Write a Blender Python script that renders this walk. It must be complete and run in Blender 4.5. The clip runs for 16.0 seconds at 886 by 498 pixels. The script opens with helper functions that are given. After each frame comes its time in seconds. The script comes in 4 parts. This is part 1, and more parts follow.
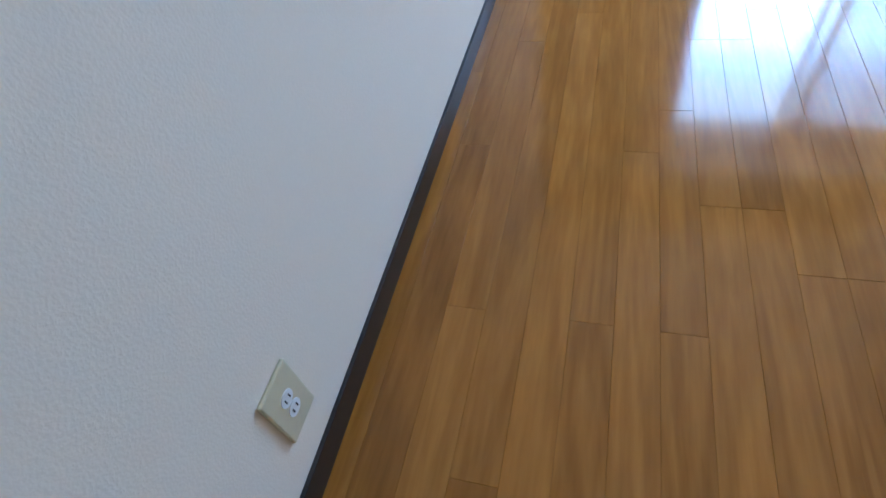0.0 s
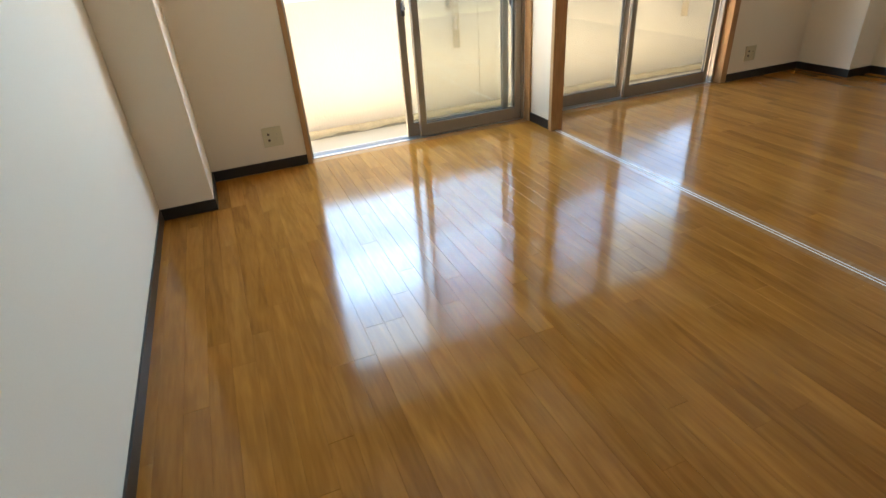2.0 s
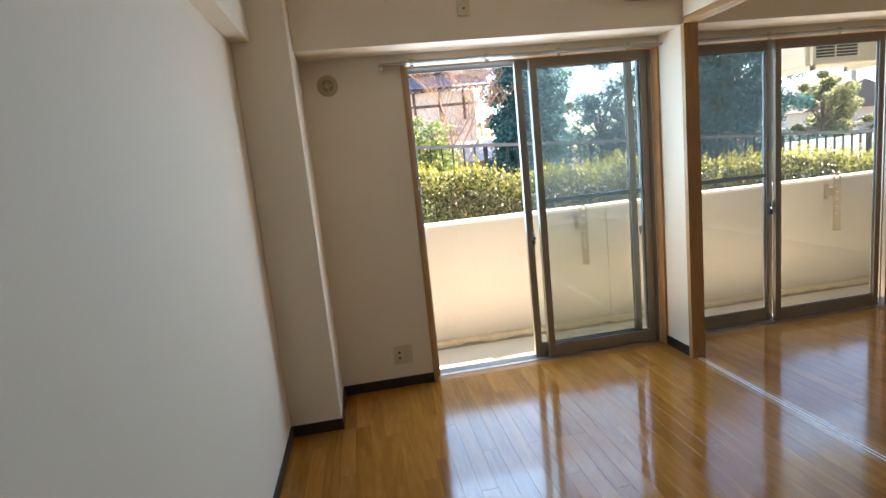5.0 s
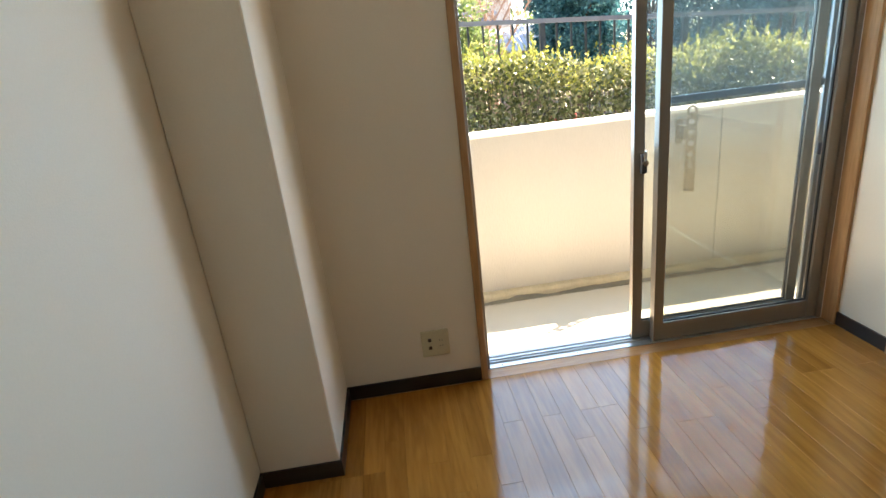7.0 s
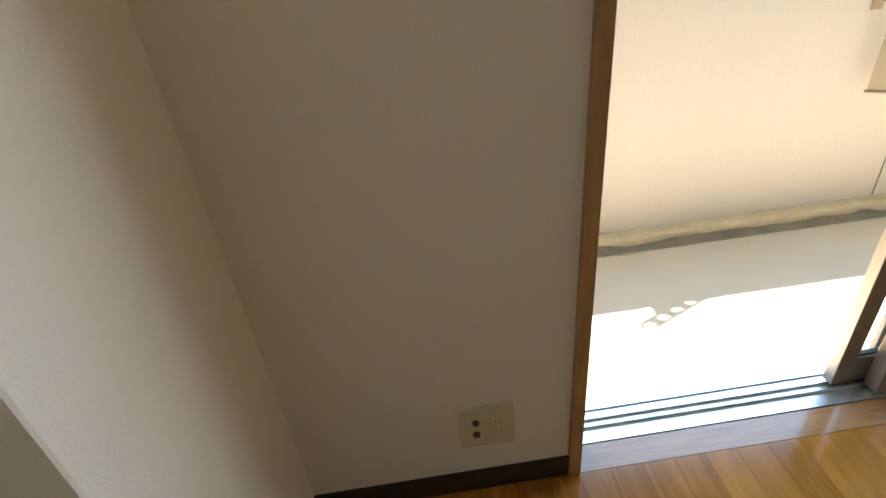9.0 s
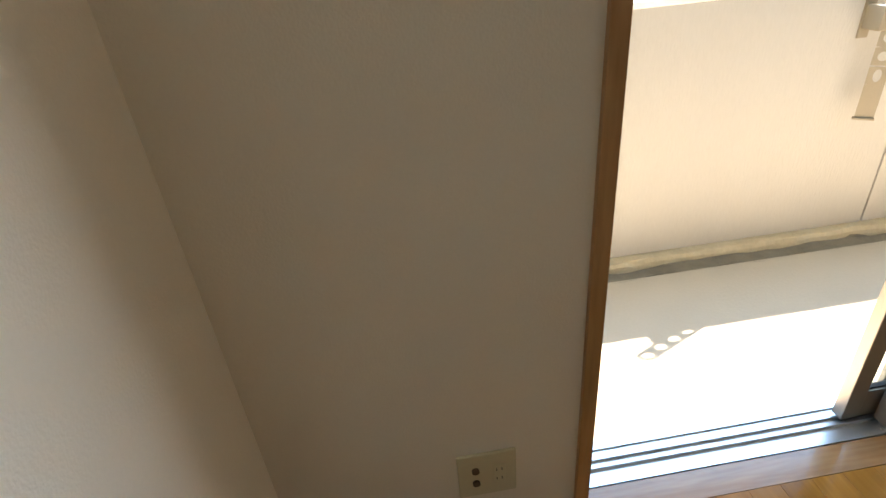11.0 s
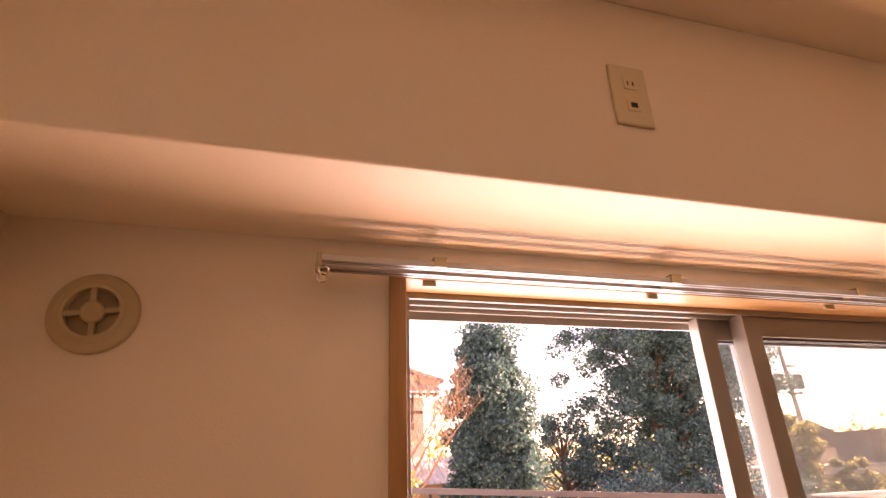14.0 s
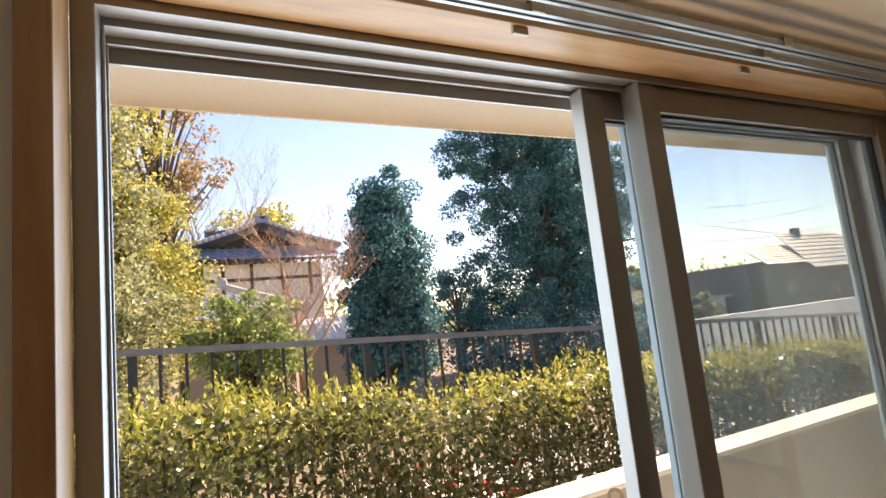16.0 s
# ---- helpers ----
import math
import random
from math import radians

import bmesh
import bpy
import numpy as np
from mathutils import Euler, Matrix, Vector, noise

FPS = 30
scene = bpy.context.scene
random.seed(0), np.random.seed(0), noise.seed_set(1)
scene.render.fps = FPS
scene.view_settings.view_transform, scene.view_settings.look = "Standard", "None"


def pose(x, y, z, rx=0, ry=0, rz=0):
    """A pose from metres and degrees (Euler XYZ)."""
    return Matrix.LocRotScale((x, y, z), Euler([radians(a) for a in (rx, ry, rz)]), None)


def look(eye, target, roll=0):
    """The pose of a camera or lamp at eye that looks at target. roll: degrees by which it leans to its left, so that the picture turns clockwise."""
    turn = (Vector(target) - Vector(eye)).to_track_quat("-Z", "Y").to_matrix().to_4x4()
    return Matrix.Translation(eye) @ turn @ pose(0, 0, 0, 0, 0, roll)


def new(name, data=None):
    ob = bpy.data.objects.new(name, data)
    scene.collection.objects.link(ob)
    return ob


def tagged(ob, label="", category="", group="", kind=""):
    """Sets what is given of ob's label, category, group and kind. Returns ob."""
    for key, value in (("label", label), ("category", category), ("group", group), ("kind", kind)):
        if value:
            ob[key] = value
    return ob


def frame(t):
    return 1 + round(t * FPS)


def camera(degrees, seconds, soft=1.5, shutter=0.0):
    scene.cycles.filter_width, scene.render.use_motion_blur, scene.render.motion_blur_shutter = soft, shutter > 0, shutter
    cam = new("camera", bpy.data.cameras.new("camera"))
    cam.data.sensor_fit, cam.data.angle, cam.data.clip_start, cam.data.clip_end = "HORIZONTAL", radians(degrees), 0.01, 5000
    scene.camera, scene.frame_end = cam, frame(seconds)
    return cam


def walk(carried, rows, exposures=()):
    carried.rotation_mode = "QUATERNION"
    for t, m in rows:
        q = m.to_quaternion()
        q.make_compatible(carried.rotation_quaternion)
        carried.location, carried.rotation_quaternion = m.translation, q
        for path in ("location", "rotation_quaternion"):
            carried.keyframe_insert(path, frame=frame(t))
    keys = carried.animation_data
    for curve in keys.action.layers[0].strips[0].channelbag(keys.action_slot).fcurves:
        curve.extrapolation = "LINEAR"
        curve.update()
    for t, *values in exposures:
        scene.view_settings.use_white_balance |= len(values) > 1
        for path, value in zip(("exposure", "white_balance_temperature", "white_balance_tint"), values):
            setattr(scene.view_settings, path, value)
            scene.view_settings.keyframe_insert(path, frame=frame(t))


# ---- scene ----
cam = camera(79.8, 16.0)
PATH = [
    (0, (-0.514, -3.393, 0.84), (-1.039, -2.227, -0.698), -13.6),
    (0.5, (-0.487, -3.402, 0.884), (-0.491, -2.158, -0.683), -4.9),
    (1, (-0.453, -3.454, 0.974), (-0.074, -2.181, -0.522), 0.6),
    (1.5, (-0.386, -3.407, 1.086), (0.107, -1.973, -0.218), -4.1),
    (2, (-0.402, -3.356, 1.187), (0.205, -1.736, 0.183), -4.2),
    (2.5, (-0.394, -3.363, 1.349), (0.248, -1.61, 0.631), -3.9),
    (3, (-0.403, -3.377, 1.386), (0.248, -1.527, 0.996), -4.2),
    (3.5, (-0.412, -3.386, 1.416), (0.239, -1.503, 1.243), -4.7),
    (4, (-0.412, -3.385, 1.43), (0.219, -1.492, 1.308), -5.2),
    (4.5, (-0.405, -3.354, 1.414), (0.096, -1.427, 1.233), -5.3),
    (5, (-0.354, -3.253, 1.391), (-0.072, -1.299, 1.07), -5.9),
    (5.2, (-0.34, -3.173, 1.368), (-0.122, -1.218, 1.007), -6.1),
    (7.3, (-0.262, -1.763, 1.325), (-0.152, 0.075, 0.545), -6.9),
    (7.5, (-0.251, -1.632, 1.325), (-0.168, 0.172, 0.466), -7.2),
    (8, (-0.247, -1.300, 1.280), (-0.210, 0.476, 0.358), -7.0),
    (8.5, (-0.263, -1.000, 1.188), (-0.257, 0.758, 0.237), -6.4),
    (9, (-0.300, -0.735, 1.135), (-0.210, 0.945, 0.055), -6.3),
    (9.2, (-0.316, -0.675, 1.102), (-0.196, 0.94, -0.072), -5.7),
    (11.5, (-0.317, -0.66, 1.136), (-0.121, 1.153, 0.316), -5.4),
    (12, (-0.303, -0.651, 1.306), (0.005, 1.291, 0.94), -5.7),
    (12.5, (-0.289, -0.754, 1.54), (0.144, 1.198, 1.574), -5.9),
    (12.7, (-0.267, -0.761, 1.567), (0.235, 1.162, 1.79), -5.4),
    (13, (-0.234, -0.817, 1.631), (0.296, 1.072, 2.018), -3.5),
    (13.5, (-0.208, -0.84, 1.656), (0.348, 0.954, 2.345), -2.7),
    (14, (-0.184, -0.858, 1.665), (0.343, 0.91, 2.439), -2.2),
    (14.5, (-0.165, -0.856, 1.663), (0.344, 0.909, 2.454), -1.5),
    (15, (-0.122, -0.85, 1.657), (0.424, 0.927, 2.394), -1.6),
    (15.5, (-0.039, -0.778, 1.628), (0.679, 1.007, 2.175), -3.2),
    (16, (0.091, -0.529, 1.608), (0.979, 1.243, 1.87), -6.1),
]
walk(cam, [(t, look(eye, target, roll)) for t, eye, target, roll in PATH], exposures=((0, 3.7, 5900, 20), (0.5, 3.65, 6300, 17), (1.5, 3.6, 7600, 14), (2.5, 2.95, 8100, 19), (4.0, 2.65, 8200, 21), (5.2, 2.55, 7700, 19), (7.5, 2.65, 7600, 15), (9.2, 2.45, 7500, 15), (11.5, 2.45, 7500, 16), (12.0, 2.5, 8200, 27), (12.5, 2.35, 14500, 66), (13.0, 2.5, 18500, 72), (15.0, 2.6, 18500, 72), (15.5, 2.2, 12500, 48), (16, 1.5, 9200, 28)))
WB = scene.world = bpy.data.worlds.new("sky_world")
SUN_DIR = Vector((0.99, 0.46, 1.0)).normalized()
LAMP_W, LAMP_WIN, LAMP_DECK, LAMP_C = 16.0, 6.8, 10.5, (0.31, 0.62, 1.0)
WB.use_nodes = True
wn, wl = WB.node_tree.nodes, WB.node_tree.links
sky = wn.new("ShaderNodeTexSky")
sky.sky_type, sky.sun_disc = "NISHITA", False
sky.sun_elevation = math.asin(SUN_DIR.z)
sky.sun_rotation = math.atan2(SUN_DIR.x, SUN_DIR.y)
sky.dust_density, sky.ozone_density = 0.0, 5.0
wn["Background"].inputs[1].default_value = 0.12
wl.new(sky.outputs[0], wn["Background"].inputs[0])
sun = new("sun", bpy.data.lights.new("sun", "SUN"))
sun.data.energy, sun.data.angle, sun.data.color = 5.0, radians(0.53), (1.0, 0.95, 0.87)
sun.matrix_world = look(SUN_DIR * 30, (0, 0, 0))


# ---- materials ----
def hexc(r, g, b):
    return (r, g, b, 1)


def mat(name, col, rough=0.6, metal=0.0, var=0.12, scale=3.0, bump=0.0, bscale=60.0, fine=0.05, fscale=90.0, coat=0.0, stretch=(1, 1, 1), rand=0.0, spec=0.5, trans=0.0):
    """A surface with tone that varies at two scales and a fine relief."""
    m = bpy.data.materials.new(name)
    m.use_nodes = True
    n, l = m.node_tree.nodes, m.node_tree.links
    b = n["Principled BSDF"]
    tc = n.new("ShaderNodeTexCoord")
    mp = n.new("ShaderNodeMapping")
    mp.inputs["Scale"].default_value = stretch
    geo = n.new("ShaderNodeNewGeometry")
    l.new(geo.outputs["Position"], mp.inputs[0])
    n1, n2 = n.new("ShaderNodeTexNoise"), n.new("ShaderNodeTexNoise")
    n1.inputs["Scale"].default_value, n1.inputs["Detail"].default_value = scale, 5
    n2.inputs["Scale"].default_value, n2.inputs["Detail"].default_value = fscale, 4
    l.new(mp.outputs[0], n1.inputs[0])
    l.new(mp.outputs[0], n2.inputs[0])
    a = n.new("ShaderNodeMath")
    a.operation, a.inputs[1].default_value, a.inputs[2].default_value = "MULTIPLY_ADD", var * 2, 1 - var
    l.new(n1.outputs[0], a.inputs[0])
    c = n.new("ShaderNodeMath")
    c.operation, c.inputs[1].default_value = "MULTIPLY_ADD", fine * 2
    l.new(n2.outputs[0], c.inputs[0])
    l.new(a.outputs[0], c.inputs[2])
    v = c
    if rand:
        oi = n.new("ShaderNodeObjectInfo")
        r = n.new("ShaderNodeMath")
        r.operation, r.inputs[1].default_value = "MULTIPLY_ADD", rand
        l.new(oi.outputs["Random"], r.inputs[0])
        l.new(c.outputs[0], r.inputs[2])
        v = r
    mx = n.new("ShaderNodeVectorMath")
    mx.operation = "SCALE"
    mx.inputs[0].default_value = col[:3]
    l.new(v.outputs[0], mx.inputs["Scale"])
    l.new(mx.outputs[0], b.inputs["Base Color"])
    b.inputs["Roughness"].default_value, b.inputs["Metallic"].default_value = rough, metal
    b.inputs["Coat Weight"].default_value, b.inputs["Coat Roughness"].default_value = coat, 0.08
    b.inputs["Specular IOR Level"].default_value = spec
    if bump:
        n3, bp = n.new("ShaderNodeTexNoise"), n.new("ShaderNodeBump")
        n3.inputs["Scale"].default_value, n3.inputs["Detail"].default_value = bscale, 3
        l.new(mp.outputs[0], n3.inputs[0])
        l.new(n3.outputs[0], bp.inputs["Height"])
        bp.inputs["Strength"].default_value, bp.inputs["Distance"].default_value = bump, 0.004
        l.new(bp.outputs[0], b.inputs["Normal"])
    return m


def wood(name, dark, light, rough, along="Y", rand=0.5, coat=0.0, scale=1.0, bump=0.05, figure=0.06, streak=1.0, spec=0.5):
    """Straight-grained wood with figure, varied from piece to piece."""
    m = bpy.data.materials.new(name)
    m.use_nodes = True
    n, l = m.node_tree.nodes, m.node_tree.links
    b = n["Principled BSDF"]
    geo, oi = n.new("ShaderNodeNewGeometry"), n.new("ShaderNodeObjectInfo")
    off = n.new("ShaderNodeVectorMath")
    off.operation = "MULTIPLY_ADD"
    comb = n.new("ShaderNodeCombineXYZ")
    for i in range(3):
        l.new(oi.outputs["Random"], comb.inputs[i])
    off.inputs[1].default_value = (17, 31, 23)
    l.new(comb.outputs[0], off.inputs[0])
    l.new(geo.outputs["Position"], off.inputs[2])
    mp = n.new("ShaderNodeMapping")
    st = {"X": (0.9, 9, 9), "Y": (9, 0.9, 9), "Z": (9, 9, 0.9)}[along]
    mp.inputs["Scale"].default_value = [s * scale for s in st]
    l.new(off.outputs[0], mp.inputs[0])
    n1 = n.new("ShaderNodeTexNoise")
    n1.inputs["Scale"].default_value, n1.inputs["Detail"].default_value, n1.inputs["Distortion"].default_value = 1.0, 4, 1.2
    l.new(mp.outputs[0], n1.inputs[0])
    rings = n.new("ShaderNodeMath")
    rings.operation, rings.inputs[1].default_value = "MULTIPLY", 22
    l.new(n1.outputs[0], rings.inputs[0])
    sn = n.new("ShaderNodeMath")
    sn.operation = "SINE"
    l.new(rings.outputs[0], sn.inputs[0])
    n2 = n.new("ShaderNodeTexNoise")
    n2.inputs["Scale"].default_value, n2.inputs["Detail"].default_value = 9.0, 5
    l.new(mp.outputs[0], n2.inputs[0])
    s1 = n.new("ShaderNodeMath")
    s1.operation, s1.inputs[1].default_value = "MULTIPLY_ADD", figure
    l.new(sn.outputs[0], s1.inputs[0])
    st2 = n.new("ShaderNodeMath")
    st2.operation, st2.inputs[1].default_value, st2.inputs[2].default_value = "MULTIPLY_ADD", streak, 0.5 * (1 - streak)
    l.new(n2.outputs[0], st2.inputs[0])
    l.new(st2.outputs[0], s1.inputs[2])
    s2 = n.new("ShaderNodeMath")
    s2.operation, s2.inputs[1].default_value = "MULTIPLY_ADD", rand
    l.new(oi.outputs["Random"], s2.inputs[0])
    l.new(s1.outputs[0], s2.inputs[2])
    ramp = n.new("ShaderNodeMapRange")
    ramp.inputs[1].default_value, ramp.inputs[2].default_value = 0.25, 0.75 + rand
    l.new(s2.outputs[0], ramp.inputs[0])
    mix = n.new("ShaderNodeMix")
    mix.data_type = "RGBA"
    mix.inputs["A"].default_value, mix.inputs["B"].default_value = dark, light
    l.new(ramp.outputs[0], mix.inputs["Factor"])
    l.new(mix.outputs["Result"], b.inputs["Base Color"])
    b.inputs["Roughness"].default_value, b.inputs["Specular IOR Level"].default_value = rough, spec
    b.inputs["Coat Weight"].default_value, b.inputs["Coat Roughness"].default_value = coat, 0.06
    bp = n.new("ShaderNodeBump")
    bp.inputs["Strength"].default_value, bp.inputs["Distance"].default_value = bump, 0.002
    l.new(n2.outputs[0], bp.inputs["Height"])
    l.new(bp.outputs[0], b.inputs["Normal"])
    return m


def leafy(name, c1, c2, c3, rough=0.45, trans=0.25):
    """Leaves, each of its own tone, that let some light through."""
    m = bpy.data.materials.new(name)
    m.use_nodes = True
    n, l = m.node_tree.nodes, m.node_tree.links
    b = n["Principled BSDF"]
    geo = n.new("ShaderNodeNewGeometry")
    r = n.new("ShaderNodeValToRGB")
    r.color_ramp.elements[0].color, r.color_ramp.elements[1].color = c1, c3
    e = r.color_ramp.elements.new(0.55)
    e.color = c2
    l.new(geo.outputs["Random Per Island"], r.inputs[0])
    l.new(r.outputs[0], b.inputs["Base Color"])
    b.inputs["Roughness"].default_value = rough
    t, mx = n.new("ShaderNodeBsdfTranslucent"), n.new("ShaderNodeMixShader")
    l.new(r.outputs[0], t.inputs[0])
    mx.inputs[0].default_value = trans
    l.new(b.outputs[0], mx.inputs[1])
    l.new(t.outputs[0], mx.inputs[2])
    l.new(mx.outputs[0], n["Material Output"].inputs[0])
    return m


WALLPAPER = mat("wallpaper", hexc(0.82, 0.715, 0.58), 0.75, var=0.03, scale=1.3, bump=0.16, bscale=260, fine=0.03, fscale=150)
CEILPAPER = mat("ceiling_paper", hexc(0.83, 0.74, 0.62), 0.8, var=0.03, scale=1.0, bump=0.14, bscale=240, fine=0.02)
PLANK = wood("floor_oak", hexc(0.25, 0.088, 0.014), hexc(0.48, 0.19, 0.034), 0.12, "Y", rand=0.42, coat=0.1, bump=0.02, figure=0.15, streak=0.8, spec=0.28)
BOARD = wood("threshold_oak", hexc(0.30, 0.13, 0.045), hexc(0.45, 0.22, 0.09), 0.25, "X", rand=0.1, coat=0.4)
RAILM = mat("rail_aluminium", hexc(0.36, 0.335, 0.30), 0.35, metal=0.75, var=0.05)
GROOVE = mat("joint_dark", hexc(0.30, 0.13, 0.035), 0.5, var=0.1)
BASE = mat("dark_baseboard", hexc(0.022, 0.018, 0.017), 0.32, var=0.2, scale=6, spec=0.5)
TRIM = wood("trim_wood", hexc(0.38, 0.19, 0.075), hexc(0.56, 0.31, 0.14), 0.42, "Z", rand=0.1)
TRIMX = wood("trim_wood_across", hexc(0.42, 0.22, 0.09), hexc(0.60, 0.35, 0.16), 0.42, "X", rand=0.1)
TRIMY = wood("trim_wood_deep", hexc(0.42, 0.22, 0.09), hexc(0.60, 0.35, 0.16), 0.42, "Y", rand=0.1)
ALU = mat("anodised_aluminium", hexc(0.32, 0.28, 0.235), 0.45, metal=0.5, var=0.06, scale=4, fine=0.03, fscale=220, stretch=(1, 1, 0.1))
ALU_L = mat("bright_aluminium", hexc(0.62, 0.64, 0.66), 0.3, metal=0.85, var=0.06, scale=8)
CHROME = mat("chrome", hexc(0.75, 0.74, 0.72), 0.15, metal=1.0, var=0.02)
RUBBER = mat("dark_gasket", hexc(0.03, 0.03, 0.03), 0.6, var=0.1)
IVORY = mat("ivory_plastic", hexc(0.62, 0.54, 0.36), 0.4, var=0.04, scale=12)
IVORY_D = mat("yellowed_plastic", hexc(0.50, 0.40, 0.24), 0.45, var=0.05, scale=14)
ACW = mat("ac_plastic", hexc(0.72, 0.69, 0.60), 0.4, var=0.03, scale=5)
BRACKET = mat("bracket_enamel", hexc(0.24, 0.20, 0.14), 0.5, var=0.08, scale=20)
DARK = mat("dark_slot", hexc(0.02, 0.017, 0.015), 0.7, var=0.1)
BROWN = mat("brown_socket", hexc(0.09, 0.05, 0.03), 0.5, var=0.1)
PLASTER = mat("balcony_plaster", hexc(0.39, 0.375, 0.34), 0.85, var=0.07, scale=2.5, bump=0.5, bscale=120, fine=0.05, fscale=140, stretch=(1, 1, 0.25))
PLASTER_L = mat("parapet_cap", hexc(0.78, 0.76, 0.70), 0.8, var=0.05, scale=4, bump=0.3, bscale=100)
DECKC = mat("balcony_floor_coating", hexc(0.50, 0.44, 0.34), 0.75, var=0.10, scale=3, bump=0.3, bscale=80)
GUTTER = mat("weathered_gutter", hexc(0.20, 0.18, 0.14), 0.9, var=0.45, scale=7, bump=0.8, bscale=60, fine=0.2, fscale=40)
CURB = mat("stained_curb", hexc(0.46, 0.40, 0.28), 0.9, var=0.3, scale=9, bump=0.8, bscale=70, fine=0.15, fscale=60)
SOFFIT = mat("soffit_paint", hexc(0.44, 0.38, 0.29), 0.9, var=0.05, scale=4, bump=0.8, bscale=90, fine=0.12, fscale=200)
TILE = mat("white_tile", hexc(0.68, 0.66, 0.62), 0.35, var=0.05, scale=8, rand=0.1)
# paler than STEEL: the sky's reflection on the top rail put into its colour
RAIL_TOP = mat("sky_lit_rail_paint", hexc(0.26, 0.26, 0.28), 0.35, metal=0.5, var=0.15, scale=8)
STEEL = mat("dark_painted_steel", hexc(0.055, 0.06, 0.07), 0.35, var=0.15, scale=8)
BARK = mat("bark", hexc(0.13, 0.09, 0.065), 0.9, var=0.35, scale=6, bump=0.8, bscale=20)
TWIG = mat("bare_twigs", hexc(0.40, 0.25, 0.17), 0.85, var=0.25, scale=3)
TWIG_G = mat("pale_twigs", hexc(0.27, 0.22, 0.20), 0.85, var=0.25, scale=3)
SOIL = mat("garden_soil", hexc(0.17, 0.13, 0.09), 0.95, var=0.4, scale=1.5, bump=0.8, bscale=12, fine=0.15, fscale=30)
PAVE = mat("pale_pavement", hexc(0.42, 0.40, 0.37), 0.9, var=0.15, scale=2)
# grey tile, its blue partly sky reflection mixed into the base colour
KAWARA = mat("grey_tile_sky_tint", hexc(0.14, 0.19, 0.29), 0.35, var=0.2, scale=3, fine=0.08)
PLASTER_H = mat("house_plaster", hexc(0.70, 0.67, 0.60), 0.85, var=0.08, scale=1)
TIMBER = mat("dark_timber", hexc(0.06, 0.04, 0.03), 0.7, var=0.25, scale=4)
MUD = mat("earth_wall", hexc(0.36, 0.25, 0.17), 0.9, var=0.15, scale=1.5)
SIDING = mat("dark_siding", hexc(0.12, 0.105, 0.10), 0.7, var=0.12, scale=1)
SLATE = mat("pale_slate", hexc(0.42, 0.42, 0.42), 0.5, var=0.15, scale=1.5)
WHITEP = mat("white_paint", hexc(0.78, 0.78, 0.77), 0.5, var=0.05, scale=1)
POLE_C = mat("utility_concrete", hexc(0.30, 0.30, 0.30), 0.8, var=0.1)
RED = mat("red_blossom", hexc(0.55, 0.05, 0.04), 0.6, var=0.2, scale=30)
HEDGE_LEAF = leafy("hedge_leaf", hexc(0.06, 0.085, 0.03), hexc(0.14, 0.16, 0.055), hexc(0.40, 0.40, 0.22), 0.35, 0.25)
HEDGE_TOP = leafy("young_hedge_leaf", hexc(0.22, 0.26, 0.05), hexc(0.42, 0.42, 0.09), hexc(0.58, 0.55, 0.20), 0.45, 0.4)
TREE_DARK = leafy("dark_evergreen_leaf", hexc(0.03, 0.11, 0.12), hexc(0.045, 0.18, 0.19), hexc(0.13, 0.34, 0.34), 0.6, 0.35)
TREE_MID = leafy("evergreen_leaf", hexc(0.11, 0.17, 0.06), hexc(0.24, 0.32, 0.10), hexc(0.40, 0.44, 0.18), 0.45, 0.5)
TREE_YEL = leafy("yellow_green_leaf", hexc(0.24, 0.26, 0.07), hexc(0.44, 0.43, 0.12), hexc(0.62, 0.58, 0.20), 0.5, 0.5)
TREE_GREY = leafy("grey_green_leaf", hexc(0.16, 0.19, 0.10), hexc(0.32, 0.35, 0.18), hexc(0.50, 0.48, 0.26), 0.5, 0.5)
TREE_AUT = leafy("autumn_leaf", hexc(0.26, 0.18, 0.10), hexc(0.40, 0.28, 0.15), hexc(0.50, 0.38, 0.20), 0.6, 0.4)
VENT_CORE = mat("vent_shadowed_plastic", hexc(0.36, 0.27, 0.15), 0.6, var=0.1)


